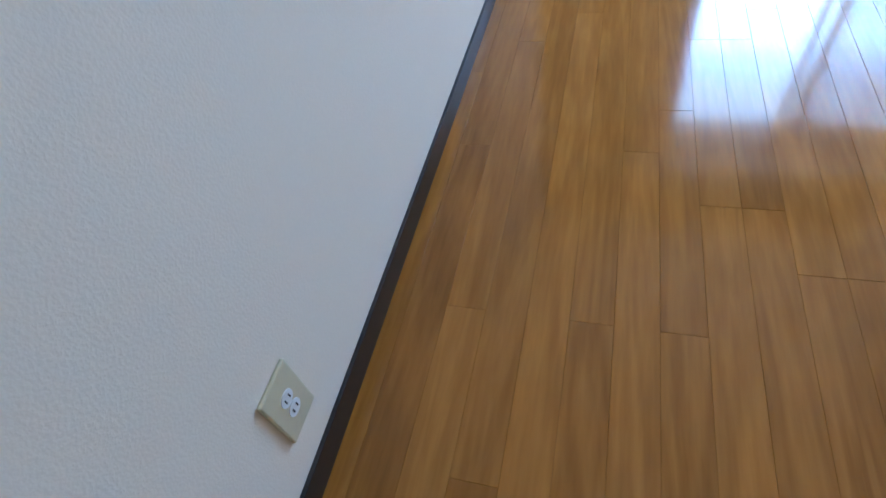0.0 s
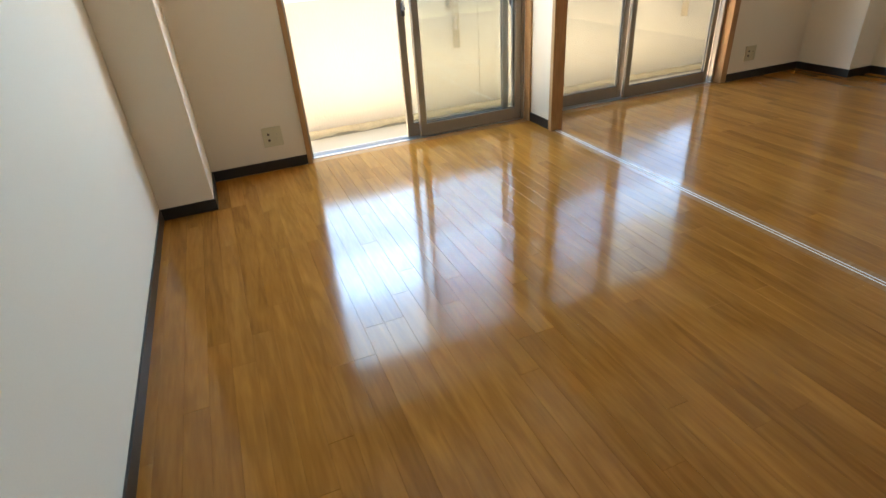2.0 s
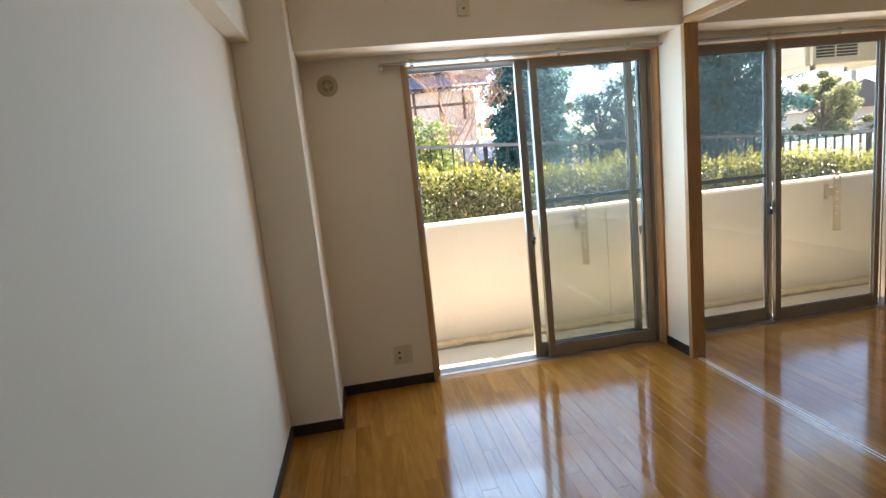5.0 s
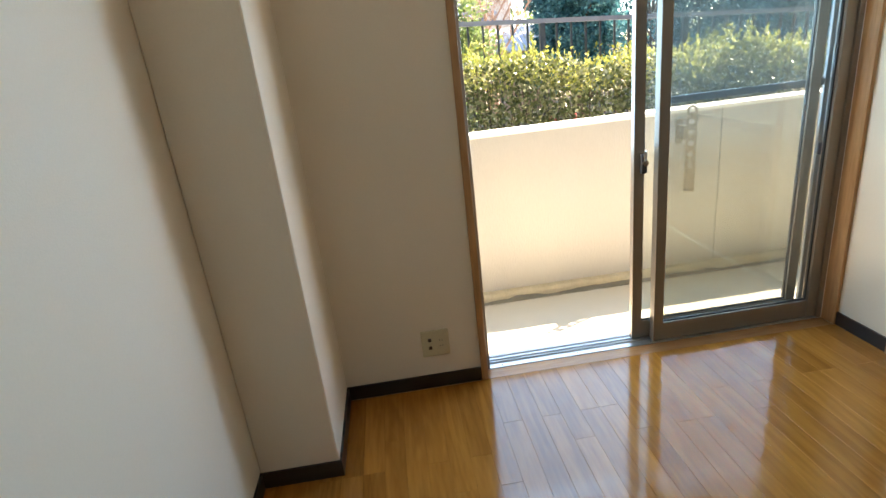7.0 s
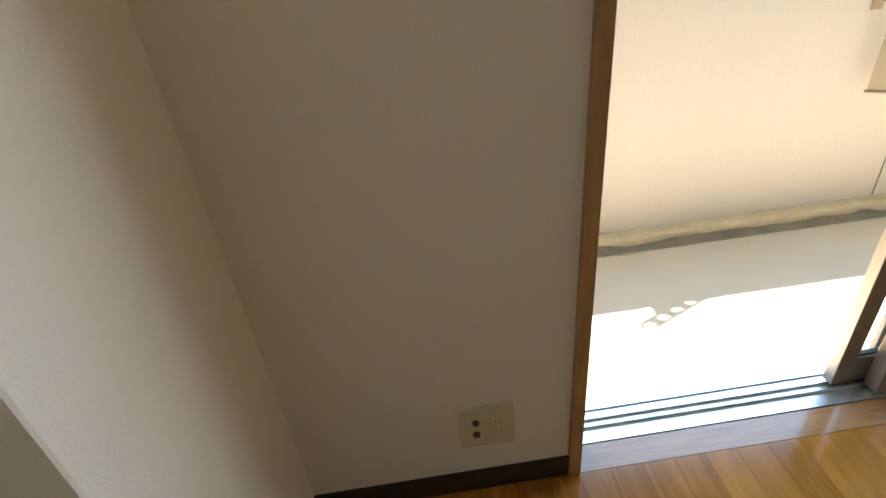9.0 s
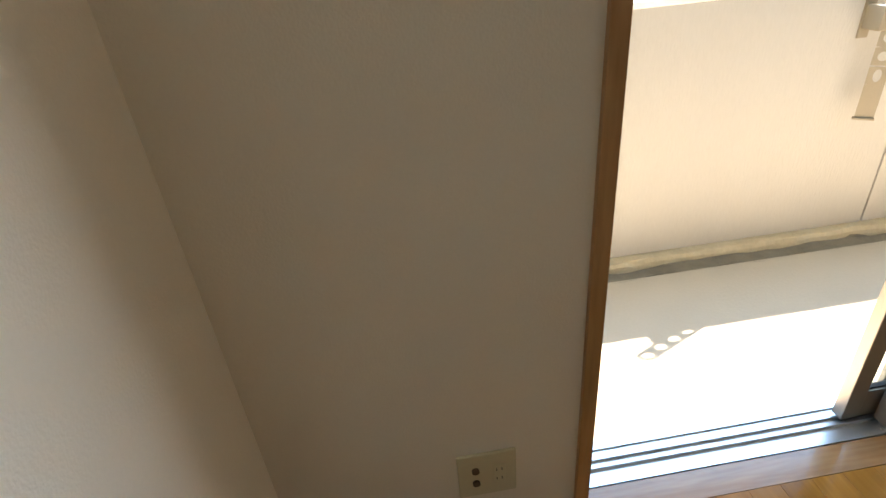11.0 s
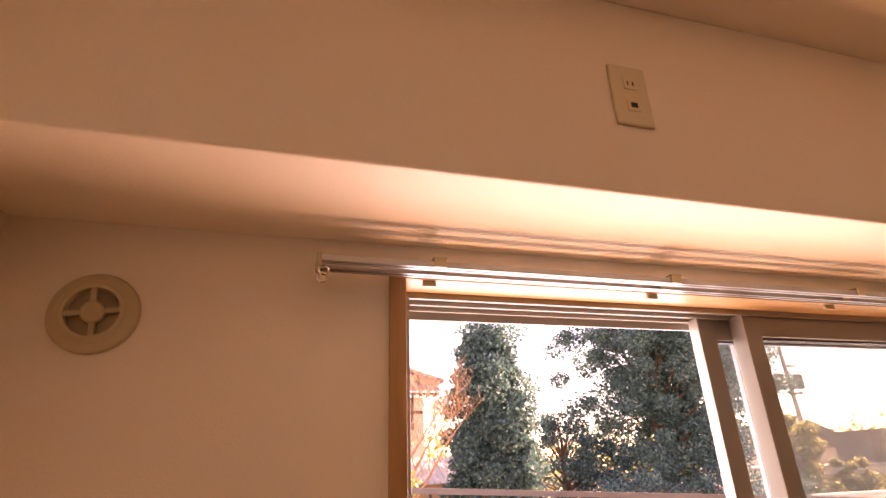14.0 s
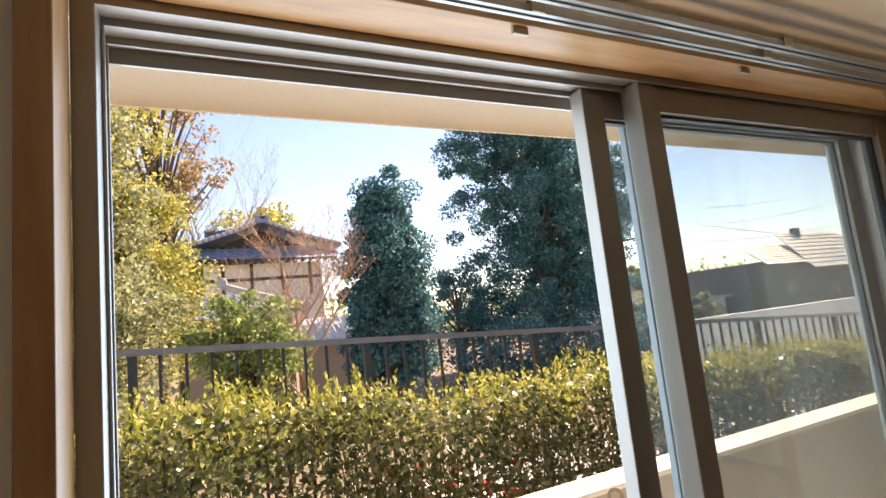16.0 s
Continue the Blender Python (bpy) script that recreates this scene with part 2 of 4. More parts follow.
def glass_mat(name, tint, haze):
    """Window glass with a thin film of dust."""
    m = bpy.data.materials.new(name)
    m.use_nodes = True
    n, l = m.node_tree.nodes, m.node_tree.links
    n.remove(n["Principled BSDF"])
    tr, gl, df = n.new("ShaderNodeBsdfTransparent"), n.new("ShaderNodeBsdfGlossy"), n.new("ShaderNodeBsdfDiffuse")
    lw, pw, fr = n.new("ShaderNodeLayerWeight"), n.new("ShaderNodeMath"), n.new("ShaderNodeMath")
    pw.operation, pw.inputs[1].default_value = "POWER", 4.5
    fr.operation, fr.inputs[1].default_value, fr.inputs[2].default_value = "MULTIPLY_ADD", 0.9, 0.04
    lw.inputs[0].default_value = 0.5
    l.new(lw.outputs["Facing"], pw.inputs[0])
    l.new(pw.outputs[0], fr.inputs[0])
    tr.inputs[0].default_value = tint
    gl.inputs["Roughness"].default_value = 0.01
    df.inputs[0].default_value = hexc(0.7, 0.68, 0.62)
    tl = n.new("ShaderNodeBsdfTranslucent")
    tl.inputs[0].default_value = hexc(0.7, 0.68, 0.62)
    ad = n.new("ShaderNodeMixShader")
    l.new(df.outputs[0], ad.inputs[1])
    l.new(tl.outputs[0], ad.inputs[2])
    m1, m2 = n.new("ShaderNodeMixShader"), n.new("ShaderNodeMixShader")
    nz, mr = n.new("ShaderNodeTexNoise"), n.new("ShaderNodeMapRange")
    nz.inputs["Scale"].default_value, nz.inputs["Detail"].default_value = 3, 4
    mr.inputs[3].default_value, mr.inputs[4].default_value = haze * 0.5, haze * 1.5
    geo = n.new("ShaderNodeNewGeometry")
    l.new(geo.outputs["Position"], nz.inputs[0])
    l.new(nz.outputs[0], mr.inputs[0])
    l.new(mr.outputs[0], m1.inputs[0])
    l.new(tr.outputs[0], m1.inputs[1])
    l.new(ad.outputs[0], m1.inputs[2])
    l.new(fr.outputs[0], m2.inputs[0])
    l.new(m1.outputs[0], m2.inputs[1])
    l.new(gl.outputs[0], m2.inputs[2])
    l.new(m2.outputs[0], n["Material Output"].inputs[0])
    return m


def net_mat(name, cover):
    """Fine woven net, too close to tell its threads apart: part thread, part gap."""
    m = bpy.data.materials.new(name)
    m.use_nodes = True
    n, l = m.node_tree.nodes, m.node_tree.links
    b, tr, mx, nz, mr = n["Principled BSDF"], n.new("ShaderNodeBsdfTransparent"), n.new("ShaderNodeMixShader"), n.new("ShaderNodeTexNoise"), n.new("ShaderNodeMapRange")
    b.inputs["Base Color"].default_value, b.inputs["Roughness"].default_value = hexc(0.34, 0.36, 0.36), 0.7
    nz.inputs["Scale"].default_value = 4
    mr.inputs[3].default_value, mr.inputs[4].default_value = cover - 0.04, cover + 0.04
    l.new(nz.outputs[0], mr.inputs[0])
    l.new(mr.outputs[0], mx.inputs[0])
    l.new(tr.outputs[0], mx.inputs[1])
    l.new(b.outputs[0], mx.inputs[2])
    l.new(mx.outputs[0], n["Material Output"].inputs[0])
    return m


NET = net_mat("insect_net", 0.17)
SCREEN = mat("screen_frame_grey", hexc(0.16, 0.17, 0.175), 0.45, metal=0.3, var=0.06)
GLASS = glass_mat("window_glass", hexc(0.93, 0.95, 0.93), 0.013)


# ---- building blocks ----
def box(bm, x0, x1, y0, y1, z0, z1, bevel=0.0):
    """Adds a block between the given limits."""
    r = bmesh.ops.create_cube(bm, size=1)
    bmesh.ops.scale(bm, vec=(x1 - x0, y1 - y0, z1 - z0), verts=r["verts"])
    bmesh.ops.translate(bm, vec=((x0 + x1) / 2, (y0 + y1) / 2, (z0 + z1) / 2), verts=r["verts"])
    if bevel:
        es = list({e for v in r["verts"] for e in v.link_edges})
        bmesh.ops.bevel(bm, geom=es, offset=bevel, segments=2, profile=0.5, affect="EDGES")


def rod(bm, a, b, r0, r1=None, seg=10, caps=True):
    """Adds a round bar from a to b."""
    a, b = Vector(a), Vector(b)
    d = b - a
    m = Matrix.Translation((a + b) / 2) @ d.to_track_quat("Z", "Y").to_matrix().to_4x4()
    bmesh.ops.create_cone(bm, cap_ends=caps, segments=seg, radius1=r0, radius2=r0 if r1 is None else r1, depth=d.length, matrix=m)


def part(name, bm, material, parent=None, label=""):
    me = bpy.data.meshes.new(name)
    bm.to_mesh(me)
    bm.free()
    me.materials.append(material)
    ob = new(name, me)
    if parent:
        ob.parent = parent
    if label:
        tagged(ob, label)
    return ob


def boxes(name, lims, material, parent=None, label="", bevel=0.0):
    bm = bmesh.new()
    for l in lims:
        box(bm, *l, bevel)
    return part(name, bm, material, parent, label)


def thing(name, label, category, group="", at=(0, 0, 0)):
    ob = tagged(new(name), label, category, group)
    ob.matrix_basis = Matrix.Translation(at)
    return ob


def lathe(bm, prof, seg=32, m=Matrix()):
    """Turns a profile of (radius, height) about z, then lays it by m."""
    rings = [[bm.verts.new(m @ Vector((r * math.cos(k * math.tau / seg), r * math.sin(k * math.tau / seg), h))) for k in range(seg)] for r, h in prof]
    for a, b in zip(rings, rings[1:]):
        for k in range(seg):
            bm.faces.new((a[k], a[(k + 1) % seg], b[(k + 1) % seg], b[k]))
    return rings


def arr_mesh(name, verts, n_per, material):
    """A mesh of separate faces of n_per corners each, out of an array."""
    me = bpy.data.meshes.new(name)
    nv = len(verts)
    nf = nv // n_per
    me.vertices.add(nv)
    me.vertices.foreach_set("co", np.asarray(verts, dtype=np.float32).ravel())
    me.loops.add(nv)
    me.loops.foreach_set("vertex_index", np.arange(nv, dtype=np.int32))
    me.polygons.add(nf)
    me.polygons.foreach_set("loop_start", np.arange(0, nv, n_per, dtype=np.int32))
    me.update(calc_edges=True)
    me.materials.append(material)
    return me


def leaf_verts(rng, centres, size, up=0.0, aspect=0.5):
    """Leaves as pointed diamonds about their centres, turned at random."""
    n = len(centres)
    a = rng.normal(size=(n, 3))
    a[:, 2] += up
    a /= np.linalg.norm(a, axis=1)[:, None]
    b = np.cross(a, rng.normal(size=(n, 3)))
    b /= np.linalg.norm(b, axis=1)[:, None]
    s = size * rng.uniform(0.6, 1.25, size=(n, 1))
    v = np.stack([centres - a * s / 2, centres + b * s * aspect / 2, centres + a * s / 2, centres - b * s * aspect / 2], axis=1)
    return v.reshape(-1, 3)


class Tubes:
    """Gathers tapered round bars and makes one mesh of them, quickly."""

    def __init__(self):
        self.rows = {}

    def add(self, a, b, r0, r1, seg=5):
        self.rows.setdefault(seg, []).append((*a, *b, r0, r1))

    def mesh(self, name, material):
        vs, fs, base = [], [], 0
        for seg, rows in self.rows.items():
            q = np.array(rows)
            a, b, r0, r1 = q[:, :3], q[:, 3:6], q[:, 6], q[:, 7]
            d = b - a
            d /= np.linalg.norm(d, axis=1)[:, None] + 1e-9
            h = np.where(np.abs(d[:, 2:3]) > 0.9, np.array([[1.0, 0, 0]]), np.array([[0, 0, 1.0]]))
            u = np.cross(d, h)
            u /= np.linalg.norm(u, axis=1)[:, None]
            w = np.cross(d, u)
            ang = np.arange(seg) * math.tau / seg
            ring = u[:, None, :] * np.cos(ang)[None, :, None] + w[:, None, :] * np.sin(ang)[None, :, None]
            v = np.concatenate([a[:, None, :] + ring * r0[:, None, None], b[:, None, :] + ring * r1[:, None, None]], 1)
            n = len(q)
            k = np.arange(seg)
            f = np.stack([k, k + seg, (k + 1) % seg + seg, (k + 1) % seg], 1)
            f = (f[None] + (base + np.arange(n) * 2 * seg)[:, None, None]).reshape(-1, 4)
            vs.append(v.reshape(-1, 3))
            fs.append(f)
            base += n * 2 * seg
        v, f = np.concatenate(vs), np.concatenate(fs)
        me = bpy.data.meshes.new(name)
        me.vertices.add(len(v))
        me.vertices.foreach_set("co", v.astype(np.float32).ravel())
        me.loops.add(f.size)
        me.loops.foreach_set("vertex_index", f.astype(np.int32).ravel())
        me.polygons.add(len(f))
        me.polygons.foreach_set("loop_start", np.arange(0, f.size, 4, dtype=np.int32))
        me.update(calc_edges=True)
        me.materials.append(material)
        return me

    def part(self, name, material, parent):
        ob = new(name, self.mesh(name, material))
        ob.parent = parent
        return ob


# ---- the rooms ----
XL, XP, XR = -0.88, -0.607, 4.35
CEIL = 2.44
BEAM = 2.04
HEAD = 1.975
W1 = (0.0, 1.60)
W2 = (1.88, 3.48)
YB = -6.2
OLY = -3.19
XRR = 4.62


def structure(name, lims, m, bevel=0.0):
    return tagged(boxes(name, lims, m, bevel=bevel), kind="structure")


structure("wall_west", [(XL - 0.15, XL, YB - 0.15, 0.15, -0.1, CEIL + 0.1)], WALLPAPER)
structure("wall_pillar_west", [(XL, XP, -0.441, 0.15, -0.02, CEIL + 0.1)], WALLPAPER, 0.006)
structure("wall_north", [(XP, W1[0] - 0.028, 0, 0.15, -0.1, CEIL + 0.1), (W1[0] - 0.028, W1[1] + 0.028, 0, 0.15, HEAD + 0.0245, CEIL + 0.1),
                         (W1[1] + 0.028, W2[0] - 0.028, 0, 0.15, -0.1, CEIL + 0.1), (W2[0] - 0.028, W2[1] + 0.028, 0, 0.15, HEAD + 0.0245, CEIL + 0.1),
                         (W2[1] + 0.028, XRR, 0, 0.15, -0.1, CEIL + 0.1)], WALLPAPER)
structure("wall_pillar_east", [(XR, XRR, -0.46, 0, -0.02, CEIL + 0.1)], WALLPAPER, 0.006)
structure("wall_east", [(XRR, XRR + 0.15, YB - 0.15, 0.15, -0.1, CEIL + 0.1)], WALLPAPER)
structure("wall_south", [(XL, XRR, YB - 0.15, YB, -0.1, CEIL + 0.1)], WALLPAPER)
structure("wall_stub_post", [(1.615, 1.675, -0.27, 0, 0, BEAM)], WALLPAPER)
structure("wall_drop_partition", [(1.6, 1.69, YB, -0.30, BEAM + 0.035, CEIL)], WALLPAPER)
structure("ceiling", [(XL, XRR, YB, 0, CEIL, CEIL + 0.1)], CEILPAPER)
structure("ceiling_beam_window", [(XP, XR, -0.262, 0, BEAM, CEIL)], WALLPAPER, 0.004)
structure("ceiling_beam_cross", [(1.26, 1.598, YB, -0.262, 2.185, CEIL)], WALLPAPER, 0.004)
structure("ceiling_beam_west", [(XL, -0.79, YB, -0.441, 2.06, CEIL)], WALLPAPER, 0.004)
structure("trim_post", [(1.60, 1.69, -0.305, -0.27, 0, BEAM + 0.0)], TRIM, 0.002)
structure("trim_head_track", [(1.60, 1.622, YB, -0.305, BEAM - 0.002, BEAM + 0.033), (1.634, 1.650, YB, -0.305, BEAM - 0.002, BEAM + 0.033),
                              (1.662, 1.69, YB, -0.305, BEAM - 0.002, BEAM + 0.033), (1.60, 1.69, YB, -0.305, BEAM + 0.018, BEAM + 0.034)], TRIMY)
BH = 0.062
structure("baseboard_west", [(XL, XL + 0.008, YB, -0.449, 0, BH)], BASE, 0.001)
structure("baseboard_pillar", [(XL, XP + 0.008, -0.449, -0.441, 0, BH), (XP, XP + 0.008, -0.441, 0, 0, BH)], BASE)
structure("baseboard_north", [(XP + 0.008, -0.028, -0.008, 0, 0, BH)], BASE)
structure("baseboard_stub", [(1.607, 1.615, -0.27, 0, 0, BH), (1.675, 1.683, -0.27, 0, 0, BH)], BASE)
structure("baseboard_east_room", [(W2[1] + 0.028, XR - 0.008, -0.008, 0, 0, BH), (XR - 0.008, XR, -0.468, 0, 0, BH), (XR, XRR, -0.468, -0.46, 0, BH), (XRR - 0.008, XRR, YB, -0.468, 0, BH)], BASE)
structure("floor", [(XL, XRR, YB, 0.0, -0.12, -0.012)], GROOVE)


def window_trim(x0, x1):
    structure("trim_jamb_west", [(x0 - 0.028, x0, -0.012, 0.062, 0, HEAD)], TRIM, 0.0015)
    structure("trim_jamb_east", [(x1, x1 + 0.028, -0.012, 0.062, 0, HEAD)] if x0 < 1 else [(3.45, x1 + 0.028, -0.012, 0.15, 0, HEAD)], TRIM, 0.0015)
    structure("trim_head", [(x0 - 0.028, x1 + 0.028, -0.012, 0.062, HEAD, HEAD + 0.024)], TRIMX, 0.0015)
    structure("trim_threshold", [(x0, x1, -0.008, 0.062, -0.02, 0.0)], BOARD)


window_trim(*W1)
window_trim(*W2)


# ---- sliding windows ----
def sash(win, name, x0, x1, y0, y1, z0, z1, lock=False, pull=False):
    """One glazed sash: stiles, rails, gaskets, pane."""
    s = tagged(new(name), "aluminium sliding sash with clear dusty glass")
    s.parent = win
    st, rt, rb = 0.045, 0.05, 0.085
    boxes("stile", [(x0, x0 + st, y0, y1, z0, z1)], ALU, s, bevel=0.002)
    boxes("stile", [(x1 - st, x1, y0, y1, z0, z1)], ALU, s, bevel=0.002)
    boxes("rail", [(x0 + st, x1 - st, y0 + 0.003, y1 - 0.003, z1 - rt, z1)], ALU, s)
    boxes("rail", [(x0 + st, x1 - st, y0 + 0.003, y1 - 0.003, z0, z0 + rb)], ALU, s)
    g = 0.005
    ym = (y0 + y1) / 2
    a, b, c, d = x0 + st, x1 - st, z0 + rb, z1 - rt
    boxes("gasket", [(a, b, ym - 0.006, ym + 0.006, c, c + g), (a, b, ym - 0.006, ym + 0.006, d - g, d), (a, a + g, ym - 0.006, ym + 0.006, c + g, d - g), (b - g, b, ym - 0.006, ym + 0.006, c + g, d - g)], RUBBER, s)
    p = boxes("pane", [(a + 0.001, b - 0.001, ym - 0.002, ym + 0.002, c + 0.001, d - 0.001)], GLASS, s)
    p.visible_shadow = False


def insect_screen(win, x0, x1, z0, z1):
    """A sliding insect screen in the outermost track: slim frame, bar across, fine net."""
    s = tagged(new("insect_screen"), "grey aluminium insect screen with fine dark net")
    s.parent = win
    y0, y1, w, zm = 0.129, 0.143, 0.024, 1.052
    boxes("stile", [(x0, x0 + w, y0, y1, z0, z1)], SCREEN, s, bevel=0.0015)
    boxes("stile", [(x1 - w, x1, y0, y1, z0, z1)], SCREEN, s, bevel=0.0015)
    for a, b in ((z0, z0 + 0.035), (zm, zm + 0.028), (z1 - 0.03, z1)):
        boxes("rail", [(x0 + w, x1 - w, y0 + 0.002, y1 - 0.002, a, b)], SCREEN, s, bevel=0.001)
    for a, b in ((z0 + 0.035, zm), (zm + 0.028, z1 - 0.03)):
        boxes("net", [(x0 + w, x1 - w, 0.1355, 0.1365, a, b)], NET, s, "fine dark insect net")


def sliding_window(name, x0, x1, shift=0.0):
    w = tagged(new(name), "bronze-grey aluminium sliding window, sashes pushed to one side" if shift else "closed bronze-grey aluminium two-sash sliding window", kind="structure")
    mid = (x0 + x1) / 2
    z1 = HEAD + 0.018
    boxes("window_frame", [(x0, x0 + 0.022, 0.038, 0.15, 0.0, z1), (x0 + 0.022, x0 + 0.026, 0.075, 0.083, 0.02, z1 - 0.03), (x0 + 0.022, x0 + 0.025, 0.118, 0.124, 0.02, z1 - 0.03)], ALU, w, bevel=0.0015)
    boxes("window_frame", [(x1 - 0.022, x1, 0.038, 0.15, 0.0, z1), (x1 - 0.03, x1 - 0.022, 0.075, 0.083, 0.02, z1 - 0.03)], ALU, w, bevel=0.0015)
    boxes("head_track", [(x0 + 0.022, x1 - 0.022, 0.038, 0.15, z1 - 0.02, z1), (x0 + 0.022, x1 - 0.022, 0.038, 0.043, z1 - 0.029, z1 - 0.02),
                         (x0 + 0.022, x1 - 0.022, 0.078, 0.082, z1 - 0.029, z1 - 0.02), (x0 + 0.022, x1 - 0.022, 0.118, 0.122, z1 - 0.029, z1 - 0.02), (x0 + 0.022, x1 - 0.022, 0.145, 0.15, z1 - 0.04, z1 - 0.02)], ALU, w)
    boxes("window_sill", [(x0, x1, 0.038, 0.168, -0.06, -0.003), (x0 + 0.022, x1 - 0.022, 0.038, 0.066, -0.003, 0.003),
                          (x0 + 0.022, x1 - 0.022, 0.082, 0.085, -0.003, 0.006), (x0 + 0.022, x1 - 0.022, 0.105, 0.108, -0.003, 0.005), (x0 + 0.022, x1 - 0.022, 0.135, 0.137, -0.003, 0.002)], ALU_L, w)
    bm = bmesh.new()
    for k in range(5):
        x = x0 + 0.08 + k * 0.35
        rod(bm, (x, 0.051, 0.003), (x, 0.051, 0.0045), 0.004, seg=12)
    part("screw", bm, CHROME, w)
    zb, zt = 0.006, z1 - 0.024
    if shift:
        sash(w, "sash", x0 + 0.705, x0 + 0.705 + 0.795, 0.092, 0.122, zb, zt)
        sash(w, "sash", x0 + 0.787, x1 - 0.024, 0.046, 0.086, zb, zt)
        lx, ly = x0 + 0.742, 0.086
    else:
        sash(w, "sash", x0 + 0.006, x0 + 0.650, 0.092, 0.122, zb, zt)
        sash(w, "sash", x0 + 0.638, x1 - 0.072, 0.046, 0.076, zb, zt)
        lx, ly = x0 + 0.622, 0.082
    lk = boxes("crescent_lock", [(lx - 0.012, lx + 0.012, ly - 0.014, ly + 0.006, 0.79, 0.87)], STEEL, w, "dark metal crescent lock", bevel=0.003)
    bm = bmesh.new()
    rod(bm, (lx, ly - 0.02, 0.835), (lx, ly - 0.02, 0.885), 0.007, 0.005)
    rod(bm, (lx, ly - 0.014, 0.835), (lx, ly - 0.028, 0.835), 0.012)
    part("lever", bm, CHROME, lk)
    if shift:
        insect_screen(w, x0 + 0.83, x1 - 0.026, zb, zt)
        boxes("pull", [(x1 - 0.12, x1 - 0.105, 0.038, 0.046, 0.78, 0.83)], STEEL, w, bevel=0.002)
    else:
        insect_screen(w, x0 + 0.006, x0 + 0.64, zb, zt)
    w.matrix_basis = Matrix.Translation((0, 0.026, 0))
    return w


sliding_window("window_1", *W1, shift=1)
sliding_window("window_2", W2[0], 3.45)


# ---- curtain rails ----
def curtain_rail(x0, x1):
    t = thing("curtain_rail", "double aluminium curtain rail on small wall brackets above the window", "curtain rail", "curtain rails", (x0, 0, 1.985))
    w = x1 - x0
    for y, z in ((-0.036, -0.009), (-0.070, -0.008)):
        bm = bmesh.new()
        sec = [(-0.009, 0.009), (0.009, 0.009), (0.009, -0.006), (0.003, -0.006), (0.003, -0.004), (0.007, -0.004), (0.007, 0.006), (-0.007, 0.006), (-0.007, -0.004), (-0.003, -0.004), (-0.003, -0.006), (-0.009, -0.006)]
        ea = [bm.verts.new((0, y + p * 0.9, z + q * 0.7)) for p, q in sec]
        eb = [bm.verts.new((w, y + p * 0.9, z + q * 0.7)) for p, q in sec]
        for i in range(12):
            bm.faces.new((ea[i], ea[(i + 1) % 12], eb[(i + 1) % 12], eb[i]))
        bmesh.ops.recalc_face_normals(bm, faces=bm.faces)
        part("track", bm, RAILM, t)
        boxes("runner_strip", [(0.01, w - 0.01, y - 0.0028, y + 0.0028, z - 0.003, z + 0.003)], DARK, t)
        boxes("end_cap", [(-0.008, 0.0, y - 0.01, y + 0.01, z - 0.008, z + 0.01)], IVORY_D, t, bevel=0.002)
        bm = bmesh.new()
        m = Matrix.Translation((0.004, y, z - 0.018)) @ Matrix.Rotation(math.pi / 2, 4, "X")
        segs = [(0.0075 + 0.0018 * math.cos(k * math.tau / 8), 0.0018 * math.sin(k * math.tau / 8)) for k in range(9)]
        lathe(bm, segs, 16, m)
        part("end_ring", bm, CHROME, t)
    for k in range(4):
        x = 0.19 + k * (w - 0.38) / 3
        boxes("bracket", [(x - 0.012, x + 0.012, -0.082, 0, 0.002, 0.005), (x - 0.012, x + 0.012, -0.006, 0, -0.02, 0.024), (x - 0.010, x + 0.010, -0.082, -0.079, -0.012, 0.004), (x - 0.010, x + 0.010, -0.048, -0.045, -0.014, 0.004)], IVORY_D, t, bevel=0.0008)


curtain_rail(-0.147, 1.605)
curtain_rail(W2[0] - 0.19, W2[1] + 0.17)


# ---- vents and outlets ----
def vent_cover(at, r, open_core):
    t = thing("vent_cover", "round yellowed plastic wall vent with a four-spoked open core" if open_core else "round yellowed pipe sleeve cap with a dark centre", "wall vent", "", at)
    m = Matrix.Rotation(math.pi / 2, 4, "X")
    bm = bmesh.new()
    lathe(bm, [(r, 0), (r, 0.005), (r * 0.97, 0.009), (r * 0.80, 0.013), (r * 0.74, 0.013), (r * 0.68, 0.016), (r * 0.6, 0.016), (r * 0.58, 0.006)], 48, m)
    part("rim", bm, IVORY_D, t)
    bm = bmesh.new()
    lathe(bm, [(r * 0.58, 0.003), (0.0005, 0.003)], 32, m)
    part("core", bm, DARK if not open_core else VENT_CORE, t)
    if open_core:
        bm = bmesh.new()
        lathe(bm, [(r * 0.27, 0.004), (r * 0.27, 0.015), (r * 0.22, 0.017), (r * 0.05, 0.013), (0.0005, 0.013)], 32, m)
        part("hub", bm, IVORY_D, t)
        for k in range(4):
            bm = bmesh.new()
            box(bm, r * 0.22, r * 0.6, -0.0035, 0.0035, 0.004, 0.014)
            bmesh.ops.transform(bm, matrix=m @ Matrix.Rotation(k * math.pi / 2 + 0.12, 4, "Z"), verts=bm.verts)
            part("spoke", bm, IVORY_D, t)


vent_cover((-0.462, 0, 1.895), 0.060, True)
vent_cover((4.175, 0, 0.85), 0.068, False)


